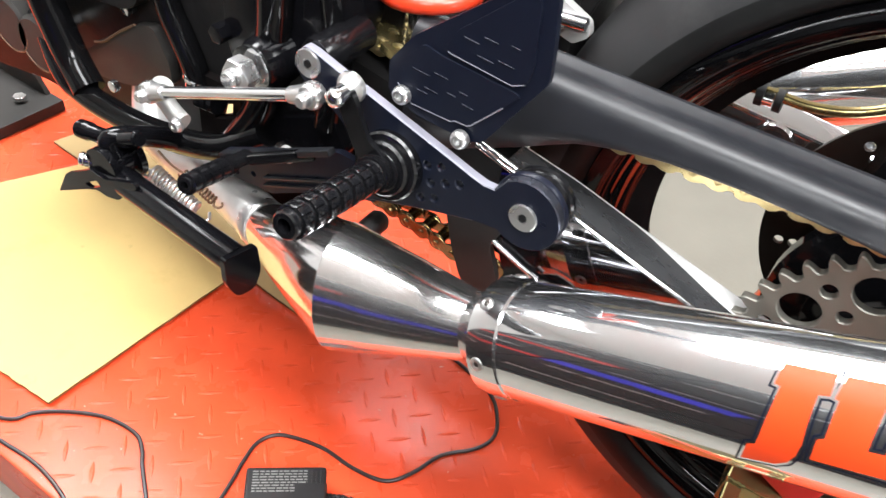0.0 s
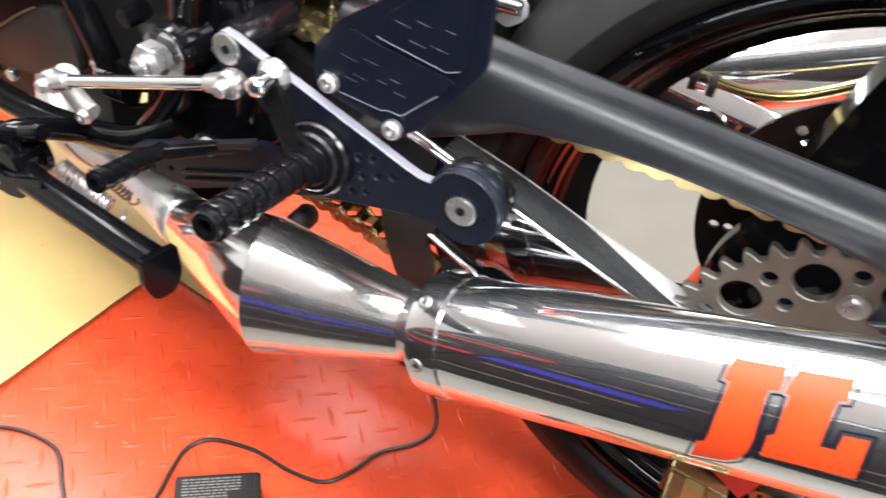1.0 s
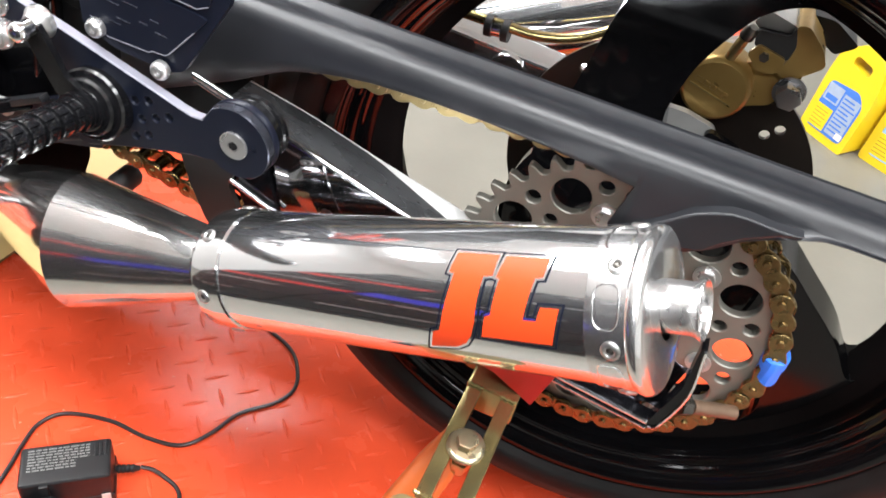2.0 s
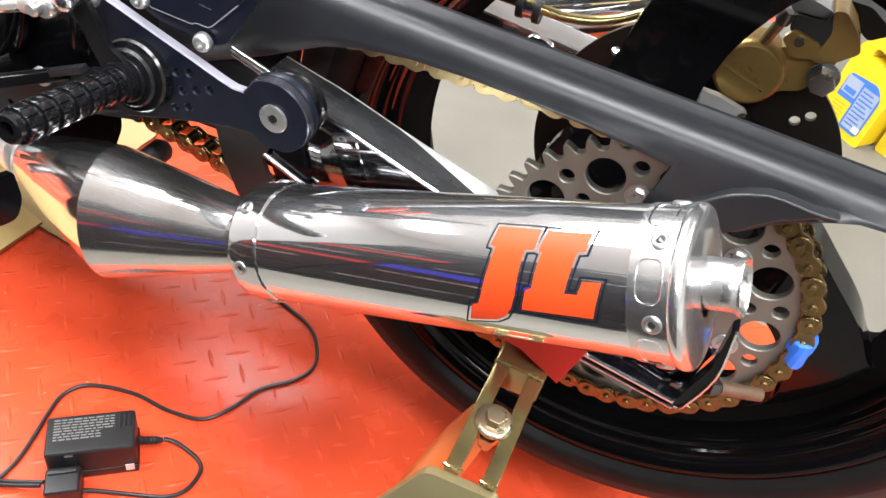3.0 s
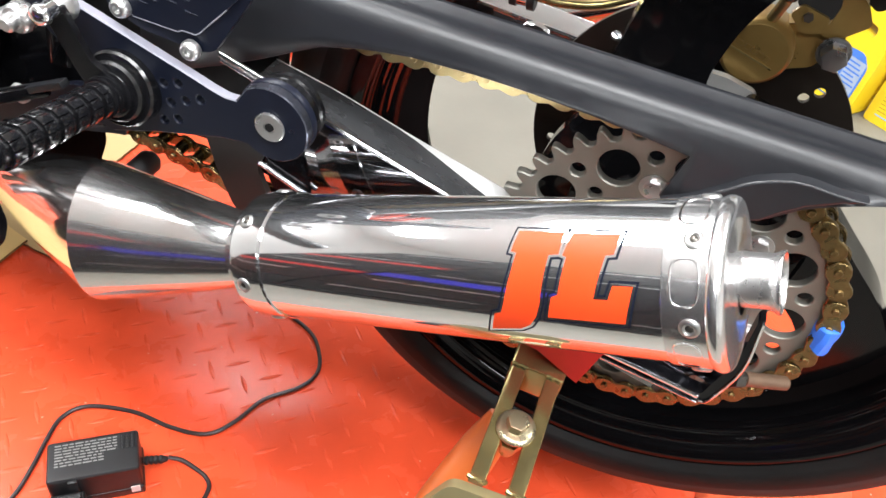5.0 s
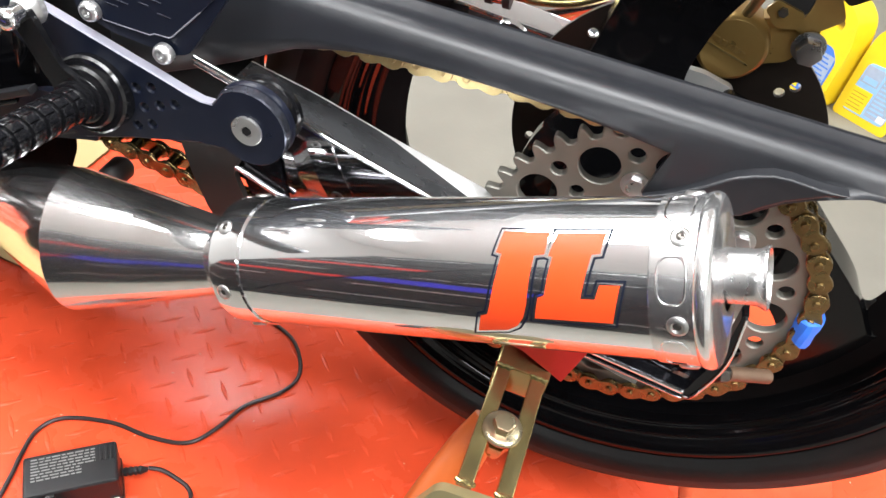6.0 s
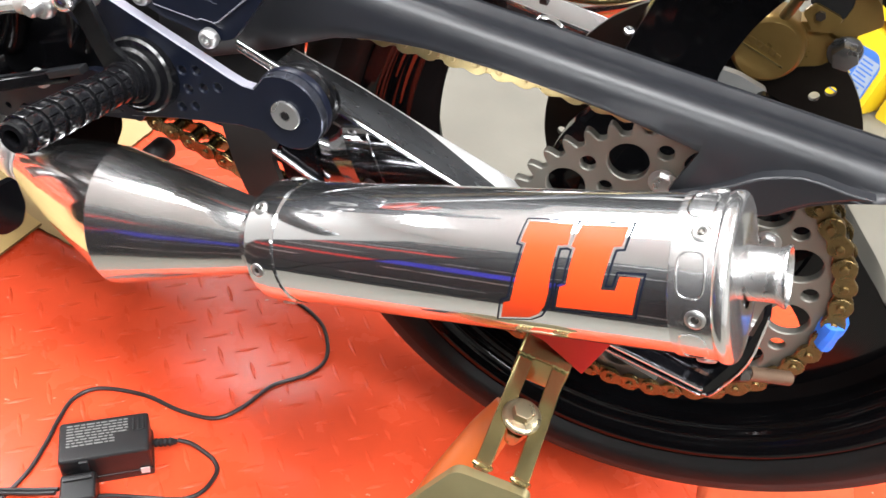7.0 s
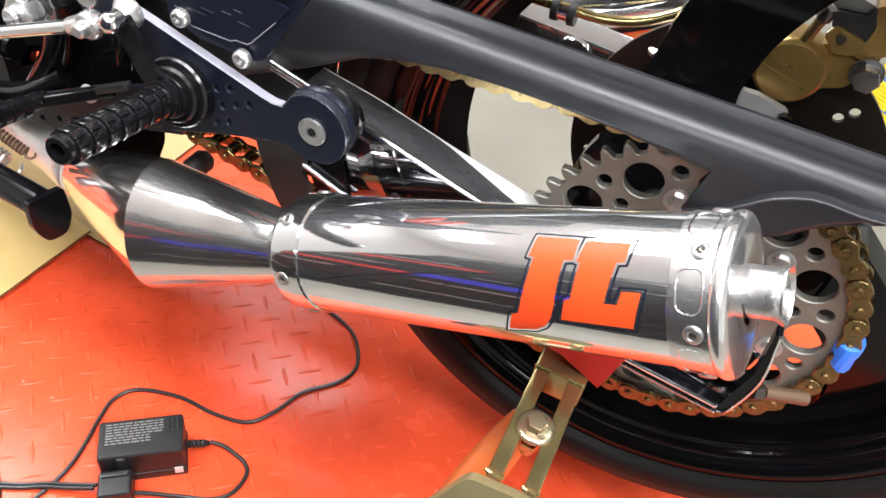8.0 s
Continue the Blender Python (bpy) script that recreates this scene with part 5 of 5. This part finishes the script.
for i in range(16):
    row = []
    for j in range(9):
        u, v = i / 15, j / 8
        x, z = 0.240 + 0.062 * u + 0.004 * v, 0.3465 - 0.003 * u + 0.045 * v
        row.append(bm.verts.new((x, 0.0470 + 0.005 * noise.noise((x * 90, z * 120, 1.7)), z)))
    rows.append(row)
for one, two in zip(rows, rows[1:]):
    for j in range(8):
        bm.faces.new((one[j], two[j], two[j + 1], one[j + 1]))
bmesh.ops.solidify(bm, geom=bm.faces[:], thickness=0.0015)
part("strap_web", bm, DARK_CHROME, hanger, "crumpled dark chrome web", sharp=70)
part("stud", rod(B(), (0.322, 0.050, 0.3540), (0.3520, 0.066, 0.3480), 0.0050, seg=18), RUSTY, hanger, "rusty threaded stud")
part("stud_nut", hexagon(B(), (0.3130, 0.045, 0.3560), (0.85, 0.5, -0.1), 0.013, 0.008), DARK_STEEL, hanger, bevel=0.001)
part("clamp_bolt", lathe(B(), (0.164, -0.020, 0.399), (-0.3, -0.8, -0.5), [(0, 0), (0, 0.0065), (0.006, 0.0065), (0.008, 0.005), (0.008, 0)], 20), ZINC, hanger)

# rear brake caliper on the far side of the wheel
cal = sub("rear_caliper", bike, "gold painted rear brake caliper")
part("piston_body", lathe(B(), (0.2585, 0.248, 0.4905), (0, -1, 0), [(0, 0), (0, 0.0255), (0.018, 0.0255), (0.024, 0.0250), (0.0275, 0.0235), (0.029, 0.0215), (0.029, 0)], 56), CALIPER, cal)
for x, z, w in ((0.2450, 0.4955, 0.006), (0.2515, 0.4940, 0.004), (0.2565, 0.4925, 0.004), (0.2615, 0.4910, 0.004), (0.2665, 0.4895, 0.004)):
    part("raised_bar", turned(box(B(), (-w / 2, -0.0008, -0.0018), (w / 2, 0.0006, 0.0018)), pose(x, 0.2187, z, 0, 14, 0)), CALIPER, cal, bevel=0.0004, seg=1)
part("raised_line", turned(box(B(), (-0.017, -0.0006, -0.0005), (0.017, 0.0004, 0.0005)), pose(0.2565, 0.2187, 0.4870, 0, 14, 0)), PALE_GOLD, cal)
part("pad_shield", plate(B(), rounded([(0.2633, 0.5417), (0.2704, 0.5517), (0.2909, 0.5474), (0.2902, 0.5395), (0.2691, 0.5378)], 0.002), 0.232, 0.285), PALE_STEEL, cal, "bare steel pad shield", bevel=0.001)
part("pad_cover", plate(B(), rounded([(0.2675, 0.5396), (0.2893, 0.5417), (0.2904, 0.5488), (0.296, 0.5361), (0.2946, 0.5246), (0.2696, 0.5283)], 0.003), 0.226, 0.2315), RUBBER, cal, bevel=0.001)
part("bridge", plate(B(), rounded([(0.2897, 0.5502), (0.2976, 0.5522), (0.3126, 0.5401), (0.3199, 0.5291), (0.3021, 0.5117), (0.2908, 0.5142), (0.2952, 0.5257), (0.2963, 0.5362)], 0.004), 0.226, 0.292), CALIPER, cal, bevel=0.003, seg=3)
part("caliper_body", plate(B(), rounded([(0.2483, 0.5085), (0.2640, 0.5090), (0.2751, 0.5140), (0.2877, 0.5150), (0.2911, 0.5211), (0.2950, 0.5300), (0.3080, 0.5250), (0.3107, 0.5110), (0.2990, 0.4872), (0.2852, 0.4813), (0.2697, 0.4645), (0.2500, 0.4750)], 0.004), 0.2330, 0.2500), CALIPER, cal, bevel=0.003, seg=3)
part("bridge_lug", plate(B(), rounded([(0.2676, 0.5228), (0.2729, 0.5313), (0.2936, 0.5269), (0.2913, 0.5153), (0.2796, 0.5126)], 0.003), 0.222, 0.2255), CALIPER, cal, bevel=0.001)
part("hose_banjo", plate(B(), rounded([(0.2958, 0.5484), (0.3171, 0.5491), (0.3397, 0.5368), (0.3265, 0.5259), (0.3131, 0.5336)], 0.004), 0.262, 0.300), RUBBER, cal, bevel=0.003)
part("caliper_bracket", plate(B(), rounded([(0.2272, 0.4732), (0.2464, 0.4738), (0.2683, 0.4692), (0.2775, 0.4559), (0.2365, 0.4494)], 0.003), 0.205, 0.212), PALE_STEEL, cal, "bare machined bracket", bevel=0.001)
part("bracket_boss", plate(B(), rounded([(0.2631, 0.4644), (0.267, 0.4695), (0.2912, 0.4632), (0.306, 0.4479), (0.2773, 0.4456)], 0.005), 0.198, 0.2045), GLOSS, cal, bevel=0.003, seg=3)
part("pad_pin", hexagon(B(), (0.2790, 0.2215, 0.525), (0, -1, 0), 0.006, 0.003), DARK_STEEL, cal)
bm = hexagon(B(), (0.3057, 0.2225, 0.5060), (0, -1, 0), 0.016, 0.012)
lathe(bm, (0.3057, 0.2240, 0.5060), (0, -1, 0), [(0, 0), (0, 0.0115), (0.002, 0.0115), (0.002, 0)], 28)
part("caliper_bolt", bm, STEEL_BOLT, cal, "grey hexagon bolt", bevel=0.001)
part("bleed_nipple", rod(B(), (0.2585, 0.225, 0.5150), (0.2615, 0.220, 0.5330), 0.004), PALE_GOLD, cal)
part("bleed_cap", lathe(B(), (0.2620, 0.2195, 0.5350), (0.2, -0.3, 1), [(0, 0), (0, 0.0055), (0.006, 0.005), (0.009, 0.003), (0.009, 0)], 14), DARK_STEEL, cal)

# brake hose with its clamp on the far swingarm beam
hose = sub("brake_hose", bike, "clear-braided brake hose with clamp")
part("hose", sweep(B(), [(-0.02, 0.275, 0.455), (0.05, 0.268, 0.458), (0.083, 0.266, 0.460), (0.115, 0.272, 0.459), (0.150, 0.280, 0.468), (0.20, 0.290, 0.50), (0.25, 0.29, 0.53)], 0.0045, 14), ZINC, hose)
part("clamp", lathe(B(), (0.0780, 0.2665, 0.4560), (1, 0, 0.08), [(-0.006, 0.0), (-0.006, 0.0075), (0.006, 0.0075), (0.006, 0.0)], 20), STAINLESS, hose, "bright hose clamp")
for dx in (-0.008, 0.007):
    part("clamp_rubber", lathe(B(), (0.0780 + dx, 0.2665, 0.4560), (1, 0, 0.08), [(0, 0), (0, 0.0095), (0.006, 0.0095), (0.006, 0)], 16), RUBBER, hose)
part("eyelet", lathe(B(), (0.096, 0.270, 0.4165), (0, 1, 0), [(0, 0.0125), (0, 0.0170), (0.003, 0.0180), (0.0046, 0.0180), (0.0046, 0.0125)], 40, True), STAINLESS, hose, "polished eyelet on the beam")
part("eyelet_bush", lathe(B(), (0.096, 0.2725, 0.4165), (0, 1, 0), [(0, 0), (0, 0.0124)], 30), RUBBER, hose)

# ---- paddock stand ----
stand = thing("paddock_stand", "orange paddock stand with a slotted gold zinc-plated bracket under the swingarm", "paddock stand")

for x0, x1 in ((0.1775, 0.1882), (0.2025, 0.2132)):
    bm = box(B(), (x0, -0.072, 0.3060), (x1, 0.021, 0.3160))
    brk = part("bracket_bar", bm, ZINC, stand, "gold zinc-plated bracket bar", bevel=0.0016)
    pts = [(x0 - 0.0005 + 0.0118 * k / 5, -0.0730 - 0.0012 * (k % 2), 0.3162 + 0.0006 * (k % 2)) for k in range(6)]
    part("weld_bead", sweep(B(), pts, 0.0017, 8, 2), ZINC, stand)
    pts = [(x0 - 0.0005 + 0.0118 * k / 5, 0.0205 + 0.0010 * (k % 2), 0.3165) for k in range(6)]
    part("weld_bead", sweep(B(), pts, 0.0014, 8, 2), ZINC, stand)
bm = lathe(B(), (0.1945, -0.0290, 0.3162), (0, -0.1, 1), [(0, 0), (0, 0.0128), (0.0018, 0.0130), (0.0026, 0.0122), (0.0036, 0.0100), (0.0036, 0)], 44)
part("washer", bm, PALE_ZINC, stand, "plated flange of the bolt")
bm = hexagon(B(), (0.1945, -0.0290, 0.3195), (0, -0.1, 1), 0.0132, 0.0080)
part("bolt", bm, PALE_ZINC, stand, "plated hexagon bolt", bevel=0.0012)
part("bolt_shank", rod(B(), (0.1945, -0.0292, 0.3160), (0.1945, -0.0262, 0.286), 0.0055), ZINC, stand)
part("bolt_nut", hexagon(B(), (0.1945, -0.0285, 0.3040), (0, 0.1, -1), 0.0150, 0.009), ZINC, stand, bevel=0.001)
part("pad", plate(B(), [(0.176, 0.362), (0.236, 0.368), (0.2310, 0.347), (0.2235, 0.3105), (0.190, 0.3280), (0.176, 0.330)], 0.029, 0.056), RED_PAD, stand, "red support pad", bevel=0.0015)
part("pad_shelf", box(B(), (0.1765, 0.0215, 0.290), (0.2150, 0.050, 0.3165)), ZINC, stand, bevel=0.002)

bm = plate(B(), rounded([(0.168, 0.3085), (0.217, 0.3115), (0.219, 0.270), (0.205, 0.200), (0.120, 0.180), (0.126, 0.245)], 0.006), 0.0, 0.006)
for v in bm.verts:
    v.co.y += -0.078 - 0.55 * (0.312 - v.co.z)
part("gusset", bm, GUSSET, stand, "gold gusset plate with a scribbled mark", bevel=0.0015)
part("scribble", sweep(B(), [(0.150, -0.1195, 0.253), (0.158, -0.1150, 0.262), (0.163, -0.1155, 0.2600), (0.160, -0.1220, 0.2480), (0.170, -0.1180, 0.2560), (0.176, -0.1180, 0.2560), (0.180, -0.1240, 0.2440)], 0.0004, 6, 4), INK, stand)
part("arm", sweep(B(), [(0.184, 0.004, 0.276), (0.178, -0.012, 0.256), (0.164, -0.045, 0.215), (0.148, -0.085, 0.150), (0.125, -0.130, 0.06), (0.115, -0.142, 0.022)], [0.010, 0.015, 0.017, 0.017, 0.017, 0.017], 24), ORANGE_ARM, stand, "orange painted tube arm")
part("far_arm", sweep(B(), [(0.1740, 0.34, 0.2706), (0.1690, 0.375, 0.2189), (0.1640, 0.42, 0.1387), (0.1590, 0.462, 0.06), (0.1570, 0.482, 0.022)], 0.017, 24), ORANGE_ARM, stand, "orange painted tube arm beyond the wheel")
part("foot_wheel", lathe(B(), (0.137, 0.500, 0.024), (1, 0, 0), [(0, 0), (0, 0.020), (0.004, 0.0235), (0.036, 0.0235), (0.04, 0.020), (0.04, 0)], 32), RUBBER, stand)
part("foot_wheel", lathe(B(), (0.080, -0.150, 0.024), (1, 0.2, 0), [(0, 0), (0, 0.020), (0.004, 0.0235), (0.036, 0.0235), (0.04, 0.020), (0.04, 0)], 32), RUBBER, stand)

# ---- loose things on the deck ----


def sheet(name, pts, z, label, material):
    bm = B()
    vs = [bm.verts.new((x, y, z)) for x, y in pts]
    f = bm.faces.new(vs)
    ext = bmesh.ops.extrude_face_region(bm, geom=[f])["geom"]
    bmesh.ops.translate(bm, verts=[g for g in ext if isinstance(g, bmesh.types.BMVert)], vec=(0, 0, 0.0035))
    ob = part(name, bm, material, None, label)
    ob.data.materials.append(CARD_EDGE)
    for p in ob.data.polygons:
        if abs(p.normal.z) < 0.5:
            p.material_index = 1
    return tagged(ob, label, "cardboard sheet", "cardboard sheets")


def wobble(pts, amp, n=14):
    """A hand-cut edge: the outline with small uneven steps."""
    rnd = random.Random(4)
    out = []
    for a, b in zip(pts, pts[1:] + pts[:1]):
        for k in range(n):
            t = k / n
            out.append((a[0] + (b[0] - a[0]) * t + rnd.uniform(-amp, amp) * (k > 0), a[1] + (b[1] - a[1]) * t + rnd.uniform(-amp, amp) * (k > 0)))
    return out


sheet("cardboard_sheet", wobble([(-0.442, -0.113), (-0.429, 0.172), (-0.716, 0.238), (-0.757, 0.190), (-0.806, 0.079), (-0.905, -0.118), (-0.522, -0.118)], 0.0005), 0.0042, "yellow cardboard sheet with oil stains on the red deck", CARD)
sheet("cardboard_sheet", wobble([(-0.842, 0.190), (-0.4445, 0.1685), (-0.309, 0.158), (-0.310, 0.215), (-0.438, 0.330), (-0.437, 0.398), (-0.450, 0.440), (-0.670, 0.500), (-0.770, 0.470), (-0.720, 0.360), (-0.685, 0.312), (-0.833, 0.234)], 0.0005), 0.0003, "tan cardboard sheet partly under another sheet", CARD_TAN)

# power adapter with its label, plug and cords
adapter = thing("power_adapter", "black plug-in power adapter with printed label lying on the red deck", "power adapter")
AM = Matrix.Translation((-0.1560, -0.0480, 0.0)) @ pose(0, 0, 0, 0, 0, 38)
part("body", turned(box(B(), (-0.040, -0.0215, 0.0015), (0.040, 0.0215, 0.046)), AM), PLASTIC, adapter, bevel=0.004, seg=3)
part("base_rim", turned(box(B(), (-0.041, -0.0225, 0.0), (0.041, 0.0225, 0.012)), AM), PLASTIC, adapter, bevel=0.002)
rnd = random.Random(9)
for row in range(8):
    x, y = -0.033, 0.0160 - row * 0.0031
    end = 0.021 - (0.012 if row > 4 else 0.0)
    while x < end:
        w = rnd.uniform(0.003, 0.008)
        part("print_bar", turned(box(B(), (x, y - 0.0007, 0.0459), (min(x + w, end), y + 0.0007, 0.04615)), AM), PRINT, adapter)
        x += w + 0.0012
for k in range(3):
    part("rib", turned(box(B(), (0.0250 + 0.0045 * k, 0.002, 0.0455), (0.0275 + 0.0045 * k, 0.0170, 0.0470)), AM), PLASTIC, adapter, bevel=0.0006)
part("rating_tag", turned(box(B(), (0.029, -0.0232, 0.006), (0.037, -0.0224, 0.016)), AM), WHITE, adapter, "small white tag")
part("latch", turned(box(B(), (-0.022, -0.0240, 0.018), (-0.014, -0.021, 0.044)), AM), PLASTIC, adapter, bevel=0.001)
part("strain_relief", turned(lathe(B(), (0.040, 0.002, 0.0175), (1, 0, -0.18), [(0, 0), (0, 0.0052)] + [(0.002 + 0.0022 * k, 0.0046 if k % 2 else 0.0036) for k in range(9)] + [(0.024, 0.0022), (0.024, 0)], 16), AM), PLASTIC, adapter)
part("plug", turned(box(B(), (-0.040, -0.052, 0.004), (-0.009, -0.0240, 0.030)), AM), PLASTIC, adapter, bevel=0.004, seg=3)
part("plug_ridge", turned(box(B(), (-0.037, -0.033, 0.0295), (-0.012, -0.028, 0.0325)), AM), PLASTIC, adapter, bevel=0.001)
Z = 0.0024
part("cord", sweep(B(), [(-0.1075, -0.0060, 0.0135), (-0.096, -0.001, 0.009), (-0.082, -0.001, 0.005), (-0.067, -0.004, Z), (-0.0575, -0.014, Z), (-0.058, -0.036, Z), (-0.071, -0.052, Z), (-0.102, -0.066, Z), (-0.128, -0.080, 0.008), (-0.138, -0.088, 0.012)], 0.0022, 10, 7), CABLE, adapter)
part("cord", sweep(B(), [(-0.225, -0.165, Z), (-0.217, -0.127, Z), (-0.2145, -0.092, Z), (-0.221, -0.060, Z), (-0.228, -0.036, Z), (-0.232, -0.008, Z), (-0.217, 0.014, Z), (-0.173, 0.028, Z), (-0.130, 0.029, Z), (-0.093, 0.038, Z),
                        (-0.075, 0.064, Z), (-0.062, 0.101, Z), (-0.036, 0.132, Z), (-0.027, 0.157, Z), (-0.035, 0.181, Z), (-0.059, 0.207, Z), (-0.105, 0.222, Z), (-0.18, 0.235, Z), (-0.30, 0.27, Z)], 0.0022, 10, 8), CABLE, adapter)
for d in (0.0, 0.0042):
    part("cord", sweep(B(), [(-0.30, -0.155 - d, Z), (-0.245, -0.131 - d, Z), (-0.219, -0.117 - d, 0.005), (-0.195, -0.108 - d, 0.010), (-0.172, -0.098 - d, 0.014)], 0.0021, 10, 7), CABLE, adapter)
lead = thing("extension_lead", "thin black cable looped on the red deck", "cable")
part("cable", sweep(B(), [(-0.52, -0.172, Z), (-0.461, -0.150, Z), (-0.447, -0.129, Z), (-0.420, -0.106, Z), (-0.382, -0.086, Z), (-0.343, -0.081, Z), (-0.322, -0.090, Z), (-0.305, -0.104, Z), (-0.262, -0.135, Z), (-0.235, -0.160, Z), (-0.215, -0.176, Z)], 0.0023, 10, 8), CABLE, lead)
part("cable", sweep(B(), [(-0.50, -0.176, 0.003), (-0.44, -0.170, Z), (-0.40, -0.166, Z), (-0.365, -0.168, Z), (-0.335, -0.174, Z)], 0.0022, 10, 8), CABLE, lead)

# dark steel chock plate bolted to the deck
chock = thing("chock_plate", "worn dark steel chock plate bolted to the deck", "steel plate")
part("plate", box(B(), (-1.20, 0.130, 0.0), (-0.9025, 0.258, 0.020)), STEEL_PLATE, chock, bevel=0.003)
part("upstand", plate(B(), [(-1.20, 0.02), (-0.93, 0.02), (-0.95, 0.05), (-1.20, 0.07)], 0.247, 0.256), STEEL_PLATE, chock, bevel=0.002)
part("bolt", hexagon(B(), (-0.945, 0.212, 0.0222), (0, 0, 1), 0.018, 0.008), STAINLESS, chock, bevel=0.001)

# crumpled rag by the wheel
bm = B()
N = 26
grid = []
for i in range(N):
    row = []
    for j in range(12):
        x, y = 0.415 + 0.175 * i / (N - 1), 0.195 + 0.10 * i / (N - 1) + 0.11 * (j / 11 - 0.25)
        h = 0.004 + 0.016 * abs(noise.noise((x * 34, y * 34, 0.3))) + 0.008 * abs(noise.noise((x * 80, y * 80, 2.3)))
        row.append(bm.verts.new((x + 0.006 * noise.noise((i, j, 4.1)), y, h if 0 < i < N - 1 and 0 < j < 11 else 0.001)))
    grid.append(row)
for i in range(N - 1):
    for j in range(11):
        bm.faces.new((grid[i][j], grid[i + 1][j], grid[i + 1][j + 1], grid[i][j + 1]))
tagged(part("shop_rag", bm, RAG, None, "crumpled orange-red cloth rag lying on the deck", sharp=80), "", "rag")

# ---- jugs on the floor beyond the deck ----


def jug(m, label, second):
    j = thing("oil_jug", label, "jug", "yellow jugs")
    bm = plate(B(), rounded([(-0.075, 0.0), (0.075, 0.0), (0.078, 0.17), (0.060, 0.235), (0.020, 0.262), (-0.018, 0.262), (-0.072, 0.225), (-0.078, 0.17)], [0.012, 0.012, 0.03, 0.04, 0.02, 0.012, 0.04, 0.03], 6), -0.045, 0.045,
              [rounded([(-0.030, 0.206), (0.030, 0.196), (0.030, 0.222), (-0.026, 0.230)], 0.012, 5)])
    part("body", turned(bm, m), YELLOW, j, bevel=0.020, seg=5)
    part("cap", turned(lathe(B(), (-0.030, 0, 0.258), (-0.25, 0, 1), [(0, 0), (0, 0.020), (0.022, 0.020), (0.025, 0.017), (0.025, 0)], 28), m), BLUE_LABEL, j, "blue screw cap")
    lab = part("label", turned(plate(B(), rounded([(-0.058, 0.022), (0.058, 0.022), (0.060, 0.130), (0.034, 0.158), (-0.054, 0.150)], 0.014), -0.0468, -0.0452), m), second, j, "printed label")
    part("print_panel", turned(box(B(), (0.002, -0.0472, 0.030), (0.054, -0.0469, 0.138)), m), PALE_PRINT, lab)
    for k in range(9):
        z = 0.040 + 0.0108 * k
        part("print_bar", turned(box(B(), (0.005, -0.0476, z), (0.051 - 0.006 * (k % 3), -0.0473, z + 0.0040)), m), second, lab)
    part("print_block", turned(box(B(), (-0.052, -0.0474, 0.100), (-0.004, -0.0469, 0.145)), m), PALE_PRINT, lab)
    part("print_block", turned(box(B(), (-0.046, -0.0477, 0.104), (-0.010, -0.0475, 0.118)), m), second, lab)
    part("print_block", turned(box(B(), (-0.058, -0.0474, 0.026), (-0.004, -0.0469, 0.086)), m), YELLOW, lab)
    for k in range(5):
        part("print_bar", turned(box(B(), (-0.053, -0.0477, 0.034 + 0.0095 * k), (-0.012 - 0.005 * (k % 2), -0.0475, 0.0365 + 0.0095 * k)), m), OLIVE, lab)
    part("print_block", turned(box(B(), (0.036, -0.0478, 0.030), (0.056, -0.0475, 0.046)), m), WHITE, lab)
    return j


JS = Matrix.Diagonal((0.84, 0.84, 0.90, 1))
jug(Matrix.Translation((0.640, 1.448, GROUND)) @ pose(0, 0, 0, 0, 0, -40) @ JS, "yellow plastic jug with a blue printed label and blue cap", BLUE_LABEL)
jug(Matrix.Translation((0.780, 1.412, GROUND)) @ pose(0, 0, 0, 0, 0, -30) @ JS, "yellow plastic jug with a pale blue label, beside another jug", CYAN)

# ---- unseen cabinet behind the camera, added for the muffler's dark reflection ----
cab = thing("reflected_cabinet", "unseen black cabinet added for the chrome's dark band, with red and blue strips", "tool cabinet")
part("body", box(B(), (-0.97, -1.20, GROUND + 0.06), (0.60, -0.62, 0.86)), DARK_WALL, cab, bevel=0.01)
part("plinth", box(B(), (-0.93, -1.16, GROUND), (0.56, -0.60, GROUND + 0.058)), DARK_WALL, cab)
part("worktop", box(B(), (-0.99, -1.22, 0.862), (0.62, -0.600, 0.890)), DARK_WALL, cab, bevel=0.006)
for k in range(3):
    x = -0.95 + 0.515 * k
    for row in range(5):
        z0 = -0.02 + 0.18 * row
        front = part("drawer", box(B(), (x, -0.620, z0), (x + 0.505, -0.603, z0 + 0.172)), DARK_WALL, cab, bevel=0.004)
        # coloured strips placed to give the red and blue reflected streaks
        if (k, row) in ((0, 2), (0, 3)):
            part("streak_strip", box(B(), (x + 0.02, -0.6025, z0 + 0.03 + 0.04 * (row - 2)), (x + 0.50, -0.5985, z0 + 0.056 + 0.04 * (row - 2))), RED_PAD, front, "red strip added for a red line in the chrome")
        if (k, row) == (1, 2):
            part("streak_strip", box(B(), (x + 0.01, -0.6025, z0 + 0.03), (x + 0.36, -0.5985, z0 + 0.09)), CABINET, front, "bright blue strip added for a blue streak in the chrome")
        part("handle", beam(B(), (x + 0.08, -0.598, z0 + 0.14), (x + 0.36, -0.598, z0 + 0.14), 0.008, 0.006), SATIN_STEEL, front, "bare metal pull")
